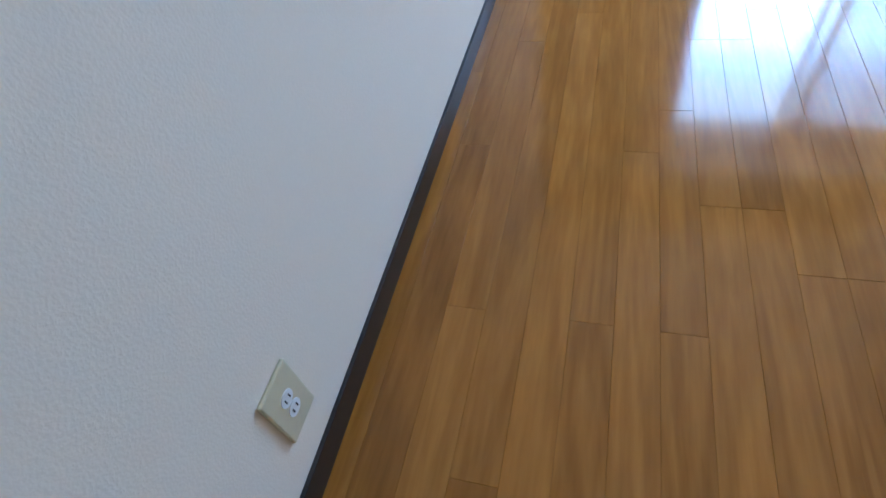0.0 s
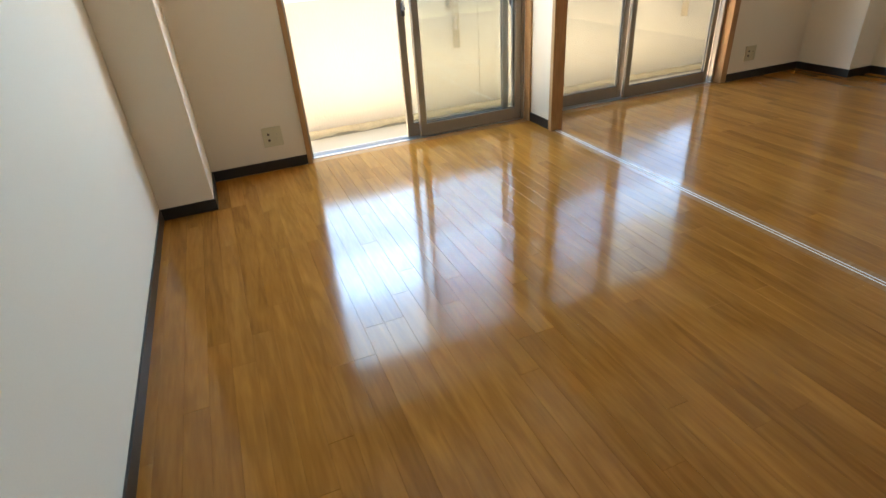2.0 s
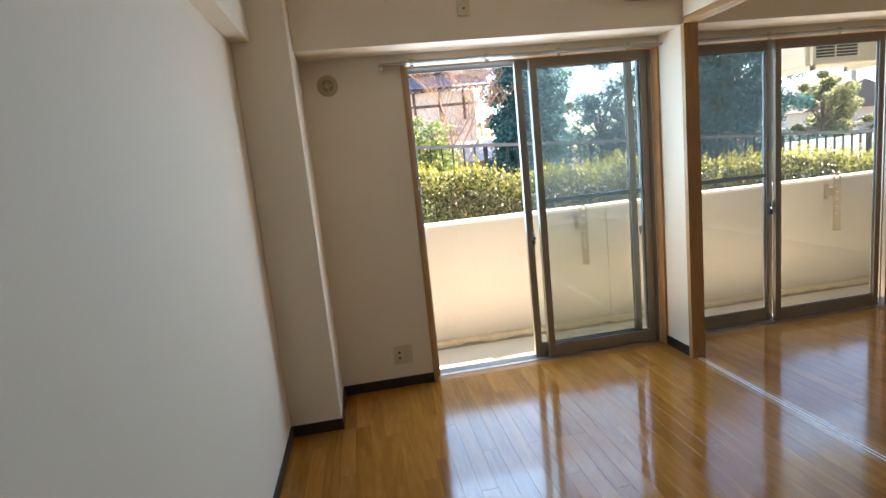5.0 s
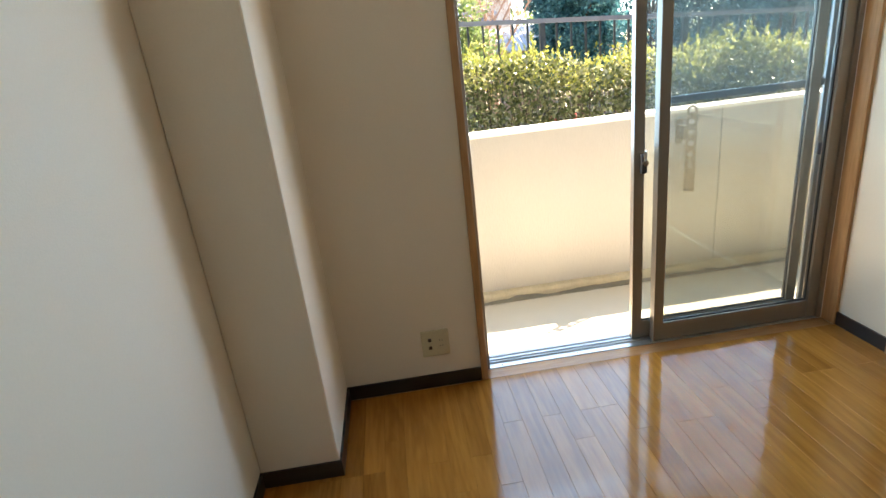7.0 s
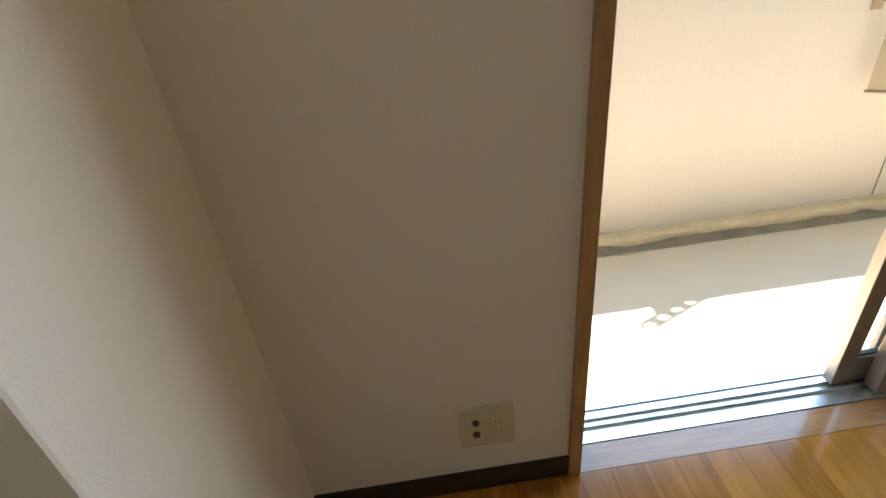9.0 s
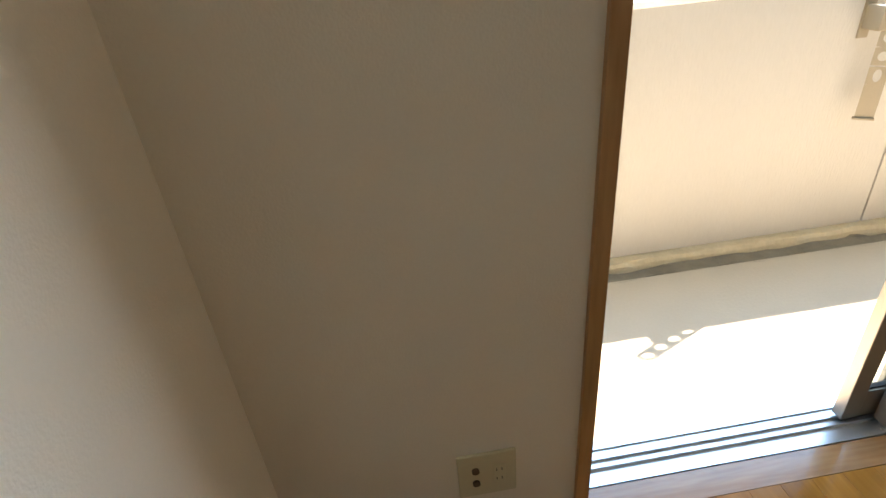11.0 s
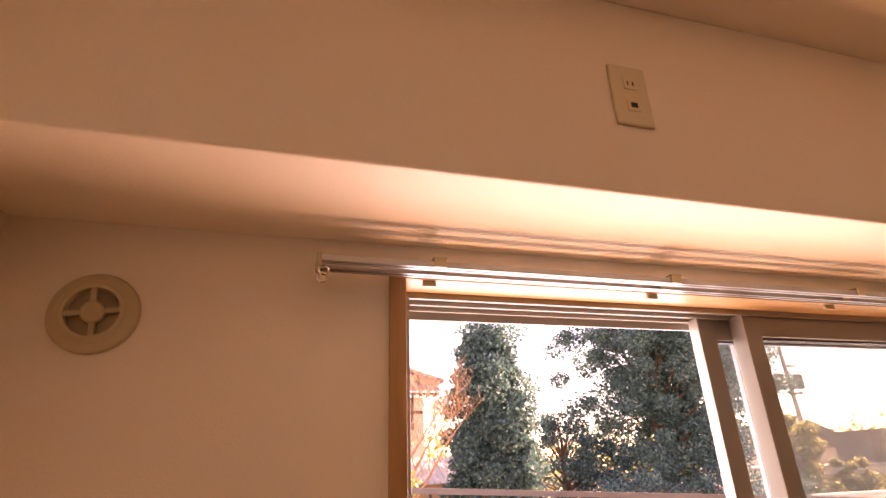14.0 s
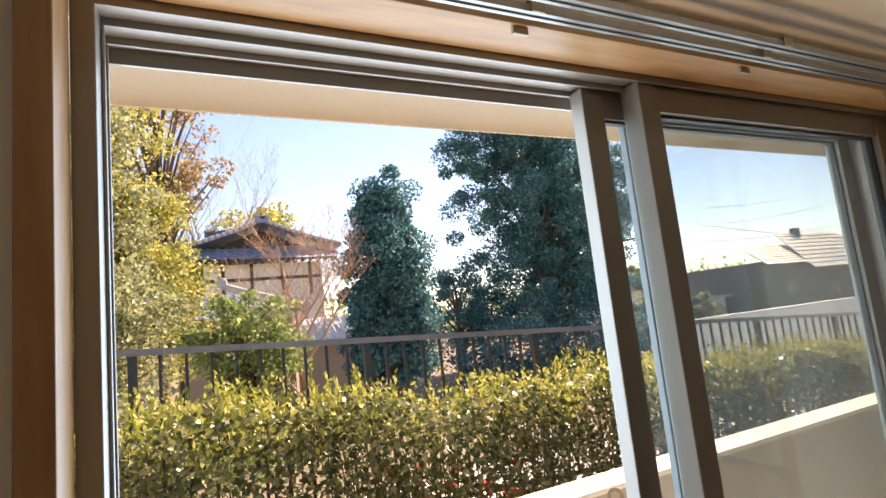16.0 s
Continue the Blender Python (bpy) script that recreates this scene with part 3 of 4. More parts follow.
def outlet(m, kind):
    """Wall plate in the plane x-z facing -y before it is laid by m."""
    labels = {"double": "ivory two-gang wall plate with aerial sockets and a power outlet", "tall": "ivory single-gang wall plate with outlet and jack", "power": "ivory single-gang power outlet on the white wall", "blank": "ivory blank wall plate up on the beam"}
    t = tagged(new("wall_outlet"), labels[kind], "wall outlet")
    w = 0.058 if kind == "double" else 0.035
    boxes("plate", [(-w, w, -0.007, 0, -0.06, 0.06)], IVORY, t, bevel=0.003)
    if kind == "double":
        for z in (0.018, -0.018):
            bm = bmesh.new()
            rod(bm, (-0.023, -0.0072, z), (-0.023, -0.012, z), 0.0075, seg=20)
            part("aerial_socket", bm, BROWN, t)
        boxes("socket_insert", [(0.012, 0.036, -0.0088, -0.0065, -0.028, 0.028)], IVORY, t, bevel=0.001)
        boxes("slot", [(x, x + 0.0016, -0.0095, -0.0086, z - 0.0035, z + 0.0035) for x in (0.0175, 0.028) for z in (0.013, -0.013)], DARK, t)
    elif kind == "power":
        for z in (0.014, -0.014):
            bm = bmesh.new()
            rod(bm, (0, -0.0066, z), (0, -0.0086, z), 0.013, seg=24)
            s = part("socket_insert", bm, WHITEP, t)
            boxes("slot", [(x - 0.001, x + 0.001, -0.0094, -0.0084, z - 0.004, z + 0.004) for x in (-0.005, 0.005)], DARK, s)
    elif kind == "tall":
        boxes("socket_insert", [(-0.012, 0.012, -0.0088, -0.0065, 0.010, 0.034)], IVORY, t, bevel=0.001)
        boxes("slot", [(x - 0.001, x + 0.001, -0.0096, -0.0086, 0.017, 0.025) for x in (-0.005, 0.005)], DARK, t)
        boxes("socket_insert", [(-0.012, 0.012, -0.0088, -0.0065, -0.034, -0.010)], IVORY, t, bevel=0.001)
        boxes("jack", [(-0.006, 0.006, -0.0096, -0.0086, -0.027, -0.018)], DARK, t)
    t.matrix_basis = m
    return t


outlet(pose(-0.21, 0, 0.212), "double")
outlet(pose(3.74, 0, 0.205), "double")
outlet(pose(0.325, -0.262, 2.225), "tall")
outlet(pose(3.13, -0.262, 2.31), "blank")
outlet(pose(XL, OLY, 0.205, 0, 0, 90), "power")


# ---- air conditioner ----
def air_conditioner():
    x0, x1, y0, z0, z1 = 3.33, 4.14, -0.475, 2.15, 2.43
    t = thing("air_conditioner", "yellowed white wall-mounted air conditioner on the beam", "air conditioner", "", (x0, -0.262, z0))
    w, d, h = x1 - x0, y0 + 0.262, z1 - z0
    bm = bmesh.new()
    prof = [(0, 0.03), (0, h), (d + 0.03, h), (d + 0.008, h - 0.012), (d, h - 0.04), (d, 0.075), (d + 0.012, 0.04), (d + 0.055, 0.006), (d + 0.09, 0.0)]
    a = [bm.verts.new((0, y, z)) for y, z in prof]
    b = [bm.verts.new((w, y, z)) for y, z in prof]
    bm.faces.new(a)
    bm.faces.new(b[::-1])
    for i in range(len(prof)):
        j = (i + 1) % len(prof)
        bm.faces.new((a[j], a[i], b[i], b[j]))
    bmesh.ops.recalc_face_normals(bm, faces=bm.faces)
    bmesh.ops.bevel(bm, geom=[e for e in bm.edges if abs(e.verts[0].co.x - e.verts[1].co.x) < 1e-5], offset=0.006, segments=2, affect="EDGES")
    part("body", bm, ACW, t)
    boxes("front_panel", [(0.006, w - 0.006, d - 0.006, d - 0.001, 0.115, h - 0.045)], ACW, t, bevel=0.002)
    boxes("panel_seam", [(0.01, w - 0.01, d - 0.0035, d + 0.002, 0.104, 0.110)], DARK, t)
    bm = bmesh.new()
    box(bm, 0.06, w - 0.2, d + 0.012, d + 0.05, 0.012, 0.018)
    bmesh.ops.rotate(bm, verts=bm.verts, cent=(0, d + 0.03, 0.015), matrix=Matrix.Rotation(-0.66, 3, "X"))
    bmesh.ops.translate(bm, verts=bm.verts, vec=(0, -0.006, 0.003))
    part("air_outlet", bm, DARK, t)
    bm = bmesh.new()
    box(bm, 0.055, w - 0.19, d + 0.028, d + 0.066, 0.004, 0.008)
    bmesh.ops.rotate(bm, verts=bm.verts, cent=(0, d + 0.05, 0.005), matrix=Matrix.Rotation(-0.4, 3, "X"))
    part("louvre", bm, ACW, t)
    boxes("indicator", [(w - 0.12, w - 0.05, d - 0.002, d + 0.003, 0.06, 0.072)], STEEL, t)
    p = thing("pipe_cover", "cream plastic duct cover carrying the cooling pipes down the corner", "pipe cover", "", (4.0, -0.1, 1.9))
    boxes("duct", [(0.02, 0.34, -0.14, -0.07, 0.10, 0.17)], ACW, p, bevel=0.008)
    boxes("duct", [(-0.01, 0.07, -0.07, 0.10, 0.06, 0.14)], ACW, p, bevel=0.01)
    boxes("elbow", [(-0.02, 0.08, 0.01, 0.10, -0.04, 0.07)], ACW, p, bevel=0.015)
    c = thing("pull_cord", "short white cord hanging from a small hook", "cord", "", (3.10, -0.262, 2.06))
    bm = bmesh.new()
    rod(bm, (0, -0.002, 0.06), (0, -0.012, 0.06), 0.003)
    pts = [(0, -0.008, 0.06), (0.004, -0.01, 0.02), (-0.003, -0.01, -0.03), (0.002, -0.01, -0.07)]
    for a, b in zip(pts, pts[1:]):
        rod(bm, a, b, 0.0016, seg=6)
    part("cord", bm, WHITEP, c)
    bm = bmesh.new()
    lathe(bm, [(0.0005, -0.02), (0.006, -0.018), (0.006, 0.0), (0.002, 0.006), (0.0005, 0.006)], 12, Matrix.Translation((0.002, -0.01, -0.075)))
    part("knob", bm, WHITEP, c)


air_conditioner()

# ---- balcony ----
BZ = -0.2
structure("balcony_floor", [(-3.2, 7.5, 0.15, 1.10, BZ - 0.15, BZ)], DECKC)
structure("balcony_step", [(-3.2, 7.5, 0.15, 0.195, BZ, -0.06)], DECKC)
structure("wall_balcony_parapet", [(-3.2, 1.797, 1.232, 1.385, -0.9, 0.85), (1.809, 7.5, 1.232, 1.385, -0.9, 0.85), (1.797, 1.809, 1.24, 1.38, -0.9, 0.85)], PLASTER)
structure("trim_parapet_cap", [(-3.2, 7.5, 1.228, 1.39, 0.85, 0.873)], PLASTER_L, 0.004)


def rough_strip(name, x0, x1, ys, zs, material, amp, seed):
    """A long low strip whose section wanders a little, as worn mortar does."""
    bm = bmesh.new()
    n = int((x1 - x0) / 0.03)
    rows = []
    for i in range(n + 1):
        x = x0 + (x1 - x0) * i / n
        rows.append([bm.verts.new((x, y + amp * noise.noise((x * 6, y * 20, seed)) * (k < len(ys) - 1), z + amp * 0.6 * noise.noise((x * 9, z * 30, seed + 5)) * (0 < k < len(ys) - 1))) for k, (y, z) in enumerate(zip(ys, zs))])
    for a, b in zip(rows, rows[1:]):
        for k in range(len(ys) - 1):
            bm.faces.new((a[k], b[k], b[k + 1], a[k + 1]))
    bmesh.ops.recalc_face_normals(bm, faces=bm.faces)
    return tagged(part(name, bm, material), kind="structure")


rough_strip("ground_gutter", -3.2, 7.5, [1.095, 1.105, 1.14, 1.18, 1.19], [BZ + 0.002, BZ - 0.012, BZ - 0.02, BZ - 0.012, BZ + 0.0], GUTTER, 0.02, 3)
rough_strip("trim_curb_mortar", -3.2, 7.5, [1.178, 1.185, 1.195, 1.215, 1.24], [BZ - 0.03, BZ + 0.01, BZ + 0.028, BZ + 0.034, BZ + 0.036], CURB, 0.012, 9)
structure("wall_balcony_west_end", [(-3.35, -3.2, 0.15, 1.385, -0.9, 2.5)], PLASTER)
structure("wall_balcony_east_end", [(7.5, 7.65, 0.15, 1.385, -0.9, 2.5)], PLASTER)
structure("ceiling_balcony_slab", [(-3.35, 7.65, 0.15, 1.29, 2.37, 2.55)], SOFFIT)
structure("wall_facade", [(-3.35, 7.65, 0.15, 0.172, 2.01, 2.37), (-3.35, -0.9, 0.15, 0.172, BZ, 2.0), (4.7, 7.65, 0.15, 0.172, BZ, 2.0), (-0.9, -0.028, 0.15, 0.172, BZ, 2.0), (3.51, 4.7, 0.15, 0.172, BZ, 2.0), (1.63, 1.85, 0.15, 0.172, BZ, 2.0)], PLASTER)


def tile_rows():
    base = tagged(new("trim_tile_rows"), kind="structure")
    me1 = bpy.data.meshes.new("tile")
    bm = bmesh.new()
    box(bm, -0.0455, 0.0455, -0.007, 0.007, -0.0225, 0.0225, 0.0015)
    bm.to_mesh(me1)
    bm.free()
    me1.materials.append(TILE)
    for i in range(70):
        t = new("tile", me1)
        t.parent = base
        t.location = (-0.9 + i * 0.095, 0.18, 2.0325)
        t = new("tile", me1)
        t.parent = base
        t.location = (-0.9 + i * 0.095, 1.298, 2.3925)


tile_rows()


def laundry_hook(x, y=1.232, z=0.748):
    """Folding drying-pole bracket, a drilled flat arm on a wall plate."""
    t = thing("laundry_pole_bracket", "beige metal drying-pole bracket folded down, arm drilled with round holes", "laundry bracket", "laundry brackets", (x, y, z))
    boxes("wall_plate", [(-0.022, 0.022, -0.008, 0, -0.085, 0.07)], BRACKET, t, bevel=0.003)
    boxes("hinge", [(-0.018, 0.018, -0.088, -0.008, -0.05, 0.035)], BRACKET, t, bevel=0.004)
    bm = bmesh.new()
    ax, w, top, bot = 0.03, 0.031, 0.155, -0.37
    y0, y1 = -0.095, -0.091
    cells = [(top - w - i * 0.066, 0.0175, 0.0175) for i in range(5)] + [(top - w - 5 * 0.066 - 0.004, 0.013, 0.024)]

    def quad(p):
        a = [bm.verts.new((px, y0, pz)) for px, pz in p]
        b = [bm.verts.new((px, y1, pz)) for px, pz in p]
        bm.faces.new(a)
        bm.faces.new(b[::-1])
        for k in range(len(p)):
            bm.faces.new((a[k], b[k], b[(k + 1) % len(p)], a[(k + 1) % len(p)]))

    for ci, (cz, rx, rz) in enumerate(cells):
        for k in range(16):
            a0, a1 = k * math.tau / 16, (k + 1) * math.tau / 16

            def rim(a):
                if ci == 0 and math.sin(a) >= -1e-6:
                    return ax + w * math.cos(a), cz + w * math.sin(a)
                m = max(abs(math.cos(a)), abs(math.sin(a)) * w / 0.033)
                return ax + w * math.cos(a) / m, cz + w * math.sin(a) / m
            i0, i1 = (ax + rx * math.cos(a0), cz + rz * math.sin(a0)), (ax + rx * math.cos(a1), cz + rz * math.sin(a1))
            quad((i0, rim(a0), rim(a1), i1))
    quad(((ax - w, bot), (ax + w, bot), (ax + w, cells[-1][0] - 0.033), (ax - w, cells[-1][0] - 0.033)))
    bmesh.ops.remove_doubles(bm, verts=bm.verts, dist=1e-5)
    bmesh.ops.recalc_face_normals(bm, faces=bm.faces)
    askew = Matrix.Rotation(radians(-38), 3, "Z")
    bmesh.ops.rotate(bm, verts=bm.verts, cent=(ax, -0.093, 0), matrix=askew)
    part("arm", bm, BRACKET, t)
    bm = bmesh.new()
    box(bm, ax - w - 0.006, ax + w + 0.004, -0.103, -0.085, bot - 0.008, bot, 0.002)
    bmesh.ops.rotate(bm, verts=bm.verts, cent=(ax, -0.093, 0), matrix=askew)
    part("foot", bm, BRACKET, t)


laundry_hook(1.52)
laundry_hook(4.06)


def outdoor_unit():
    t = thing("outdoor_unit", "cream outdoor air conditioner unit hung from the balcony ceiling", "outdoor unit", "", (3.42, 0.80, 1.87))
    w, d, h = 0.78, 0.3, 0.46
    boxes("case", [(0, w, 0, d, 0, h)], ACW, t, bevel=0.012)
    boxes("fan_recess", [(0.06, 0.5, -0.004, 0.001, 0.06, h - 0.06)], DARK, t)
    bm = bmesh.new()
    for k in range(14):
        z = 0.075 + k * 0.025
        box(bm, 0.055, 0.505, -0.012, -0.005, z, z + 0.006)
    for x in (0.055, 0.28, 0.5):
        box(bm, x - 0.004, x + 0.004, -0.014, -0.004, 0.05, h - 0.05)
    part("fan_grille", bm, ACW, t)
    for x in (0.06, w - 0.06):
        boxes("hanger", [(x - 0.015, x + 0.015, -0.03, 0.0, -0.04, 0.55), (x - 0.015, x + 0.015, d, d + 0.03, -0.04, 0.55), (x - 0.015, x + 0.015, -0.03, d + 0.03, -0.04, 0.0)], ACW, t, "cream steel hanging strap")


outdoor_unit()


# ---- outdoors ----
GZ = -0.75
structure("ground", [(-600, 600, 1.385, 1200, GZ - 1, GZ)], SOIL)
structure("pavement", [(-60, 60, 4.3, 7.2, GZ, GZ + 0.05)], PAVE)
structure("wall_garden", [(9.0, 60, 7.3, 7.45, GZ, 1.05)], WHITEP)


def fence_z(x):
    return 1.615 - 0.06 * x


FY = 2.68


def railing():
    t = thing("railing", "dark painted steel railing with upright bars above the hedge", "railing", "", (0, FY, 0))

    def sloped(name, x0, x1, z_off0, z_off1, hy, material, parent=t):
        bm = bmesh.new()
        vs = []
        for x in (x0, x1):
            z = fence_z(x)
            vs.append([bm.verts.new((x, y, z + o)) for y, o in ((-hy, z_off0), (hy, z_off0), (hy * 0.8, z_off1), (-hy * 0.8, z_off1))])
        a, b = vs
        bm.faces.new(a[::-1])
        bm.faces.new(b)
        for k in range(4):
            bm.faces.new((a[k], a[(k + 1) % 4], b[(k + 1) % 4], b[k]))
        bmesh.ops.recalc_face_normals(bm, faces=bm.faces)
        return part(name, bm, material, parent)

    x = -4.0
    while x < 16:
        sloped("top_rail", x, x + 1.998, -0.035, 0.0, 0.028, RAIL_TOP)
        sloped("bottom_rail", x, x + 1.998, -1.05, -1.02, 0.015, STEEL)
        x += 2.0
    bar, post = bpy.data.meshes.new("bar"), bpy.data.meshes.new("post")
    for me, h, w in ((bar, 1.0, 0.008), (post, 2.0, 0.022)):
        bm = bmesh.new()
        box(bm, -w, w, -w, w, -h - 0.036, -0.036)
        bm.to_mesh(me)
        bm.free()
        me.materials.append(STEEL)
    x = -3.9
    i = 0
    while x < 15.9:
        ob = new("post" if i % 10 == 0 else "bar", post if i % 10 == 0 else bar)
        ob.parent = t
        ob.location = (x, 0, fence_z(x))
        x += 0.125
        i += 1


railing()


def hedge():
    """A clipped hedge: woody stems, a deep layer of small dark leaves and a fringe of young yellow shoots."""
    rng = np.random.default_rng(5)
    top = lambda x: 1.28 - 0.055 * x + 0.035 * np.sin(x * 3.1) + 0.03 * np.sin(x * 7.7 + 1)
    t = tagged(new("hedge"), "clipped evergreen hedge with yellow-green young shoots behind the parapet", "hedge")
    y0, y1 = 1.95, 2.62
    n = 120000
    x = rng.uniform(-3.5, 12, n)
    dens = np.where(x > 6, 0.6, 1.0)
    x = x[rng.uniform(size=n) < dens]
    n = len(x)
    h = rng.uniform(size=n) ** 0.62
    tz = top(x)
    z = -0.55 + (tz + 0.55) * h
    bulge = 0.07 * np.sin(x * 4.2 + z * 5) + 0.05 * np.sin(x * 11 + z * 9)
    side = rng.uniform(size=n)
    y = np.where(side < 0.72, y0 + bulge + np.abs(rng.normal(0, 0.10, n)), rng.uniform(y0, y1, n))
    c = np.stack([x, y, z], 1)
    keep = (h > 0.38) | (rng.uniform(size=n) < 0.55)
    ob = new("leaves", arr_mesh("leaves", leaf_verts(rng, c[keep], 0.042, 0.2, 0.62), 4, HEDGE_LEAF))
    ob.parent = t
    tagged(ob, kind="stuff")
    # young growth along the top
    n = 26000
    x = rng.uniform(-3.5, 12, n)
    cl = 0.5 + 0.5 * np.sin(x * 23 + 3 * np.sin(x * 5)) * np.sin(x * 9.1)
    z = top(x) + rng.uniform(-0.20, 0.03, n) + rng.uniform(size=n) * 0.10 * cl
    y = rng.uniform(y0 - 0.03, y1 + 0.02, n)
    c = np.stack([x, y, z], 1)
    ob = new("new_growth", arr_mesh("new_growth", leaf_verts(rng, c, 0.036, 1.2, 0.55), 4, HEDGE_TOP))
    ob.parent = t
    tagged(ob, kind="stuff")
    # upright sprigs that stand out of the top
    cs = []
    for k in range(360):
        x0, yy = rng.uniform(-3.3, 11.5), rng.uniform(y0, y1)
        hgt = rng.uniform(0.06, 0.17)
        m = int(hgt / 0.009)
        s = np.linspace(0, 1, m)
        cs.append(np.stack([x0 + 0.02 * rng.normal() * s + rng.normal(0, 0.010, m), yy + rng.normal(0, 0.010, m), top(x0) + s * hgt], 1))
    c = np.concatenate(cs)
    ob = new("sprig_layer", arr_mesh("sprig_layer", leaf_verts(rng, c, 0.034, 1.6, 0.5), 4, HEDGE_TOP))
    ob.parent = t
    tagged(ob, kind="stuff")
    bm = Tubes()
    r = random.Random(3)
    for k in range(150):
        xx, yy = r.uniform(-3.4, 11.5), r.uniform(y0 + 0.1, y1 - 0.1)
        a = (xx, yy, GZ)
        m = (xx + r.uniform(-0.08, 0.08), yy + r.uniform(-0.05, 0.05), r.uniform(-0.1, 0.25))
        bm.add(a, m, 0.013, 0.009, 5)
        for j in range(3):
            bm.add(m, (m[0] + r.uniform(-0.2, 0.2), m[1] + r.uniform(-0.15, 0.15), top(m[0]) - r.uniform(0.05, 0.3)), 0.007, 0.003, 4)
    tagged(bm.part("wood", BARK, t), kind="stuff")


hedge()


def flowers():
    rng = np.random.default_rng(8)
    t = tagged(new("flowering_shrub"), "low shrub with red blossoms showing through the hedge", "shrub")
    cs = []
    for k in range(26):
        p = np.array([rng.uniform(0.9, 2.3), rng.uniform(2.55, 2.75), rng.uniform(0.35, 0.8)])
        cs.append(p + rng.normal(0, 0.022, size=(26, 3)))
    ob = new("blossoms", arr_mesh("blossoms", leaf_verts(rng, np.concatenate(cs), 0.045, 0, 0.8), 4, RED))
    ob.parent = tagged(t)
    tagged(ob, kind="stuff")
    c = np.stack([rng.uniform(0.6, 2.6, 4000), rng.uniform(2.85, 3.4, 4000), rng.uniform(-0.6, 0.8, 4000)], 1)
    ob = new("leaves", arr_mesh("leaves", leaf_verts(rng, c, 0.05, 0, 0.5), 4, HEDGE_LEAF))
    ob.parent = t
    tagged(ob, kind="stuff")


flowers()


def limbs(bm, rng, base, height, lean, r0, levels, n_child, spread, tips, up=0.25, start=0.3, shrink=0.62):
    """A tapering trunk or limb that forks; gathers the tips."""
    def grow(p, d, ln, r, lv):
        seg = 4
        q = p.copy()
        pts = [q.copy()]
        for s in range(seg):
            d = (d + Vector((rng.uniform(-1, 1), rng.uniform(-1, 1), rng.uniform(-0.5, 1))) * 0.11 + Vector((0, 0, up * 0.08))).normalized()
            nq = q + d * ln / seg
            bm.add(q, nq, max(r * (1 - 0.6 * s / seg), 0.003), max(r * (1 - 0.6 * (s + 1) / seg), 0.002), 7 if lv > 1 else 3)
            q = nq
            pts.append(q.copy())
        tips.append(q.copy())
        if lv == 0:
            return
        for k in range(n_child):
            f = start + (1 - start) * (k + rng.random()) / n_child
            i = min(int(f * seg), seg - 1)
            o = pts[i].lerp(pts[i + 1], f * seg - i)
            az = rng.uniform(0, math.tau)
            side = Vector((math.cos(az), math.sin(az), up))
            nd = (d * (1 - spread) + side * spread).normalized()
            grow(o, nd, ln * shrink * rng.uniform(0.75, 1.15), r * (1 - 0.6 * f) * 0.6, lv - 1)
    grow(Vector(base), Vector((lean[0], lean[1], 1)).normalized(), height, r0, levels)


def bare_tree(label, base, height, r0, material, seed, levels=4, n=5, spread=0.55, lean=(0, 0), start=0.25):
    rng = random.Random(seed)
    t = thing("bare_tree", label, "tree", "", base)
    bm = Tubes()
    tips = []
    limbs(bm, rng, (0, 0, 0), height, lean, r0, levels, n, spread, tips, up=0.5, start=start)
    crown = Tubes()
    crown.rows = {3: bm.rows.pop(3)}
    bm.part("trunk", material, t)
    crown.part("crown", material, t)


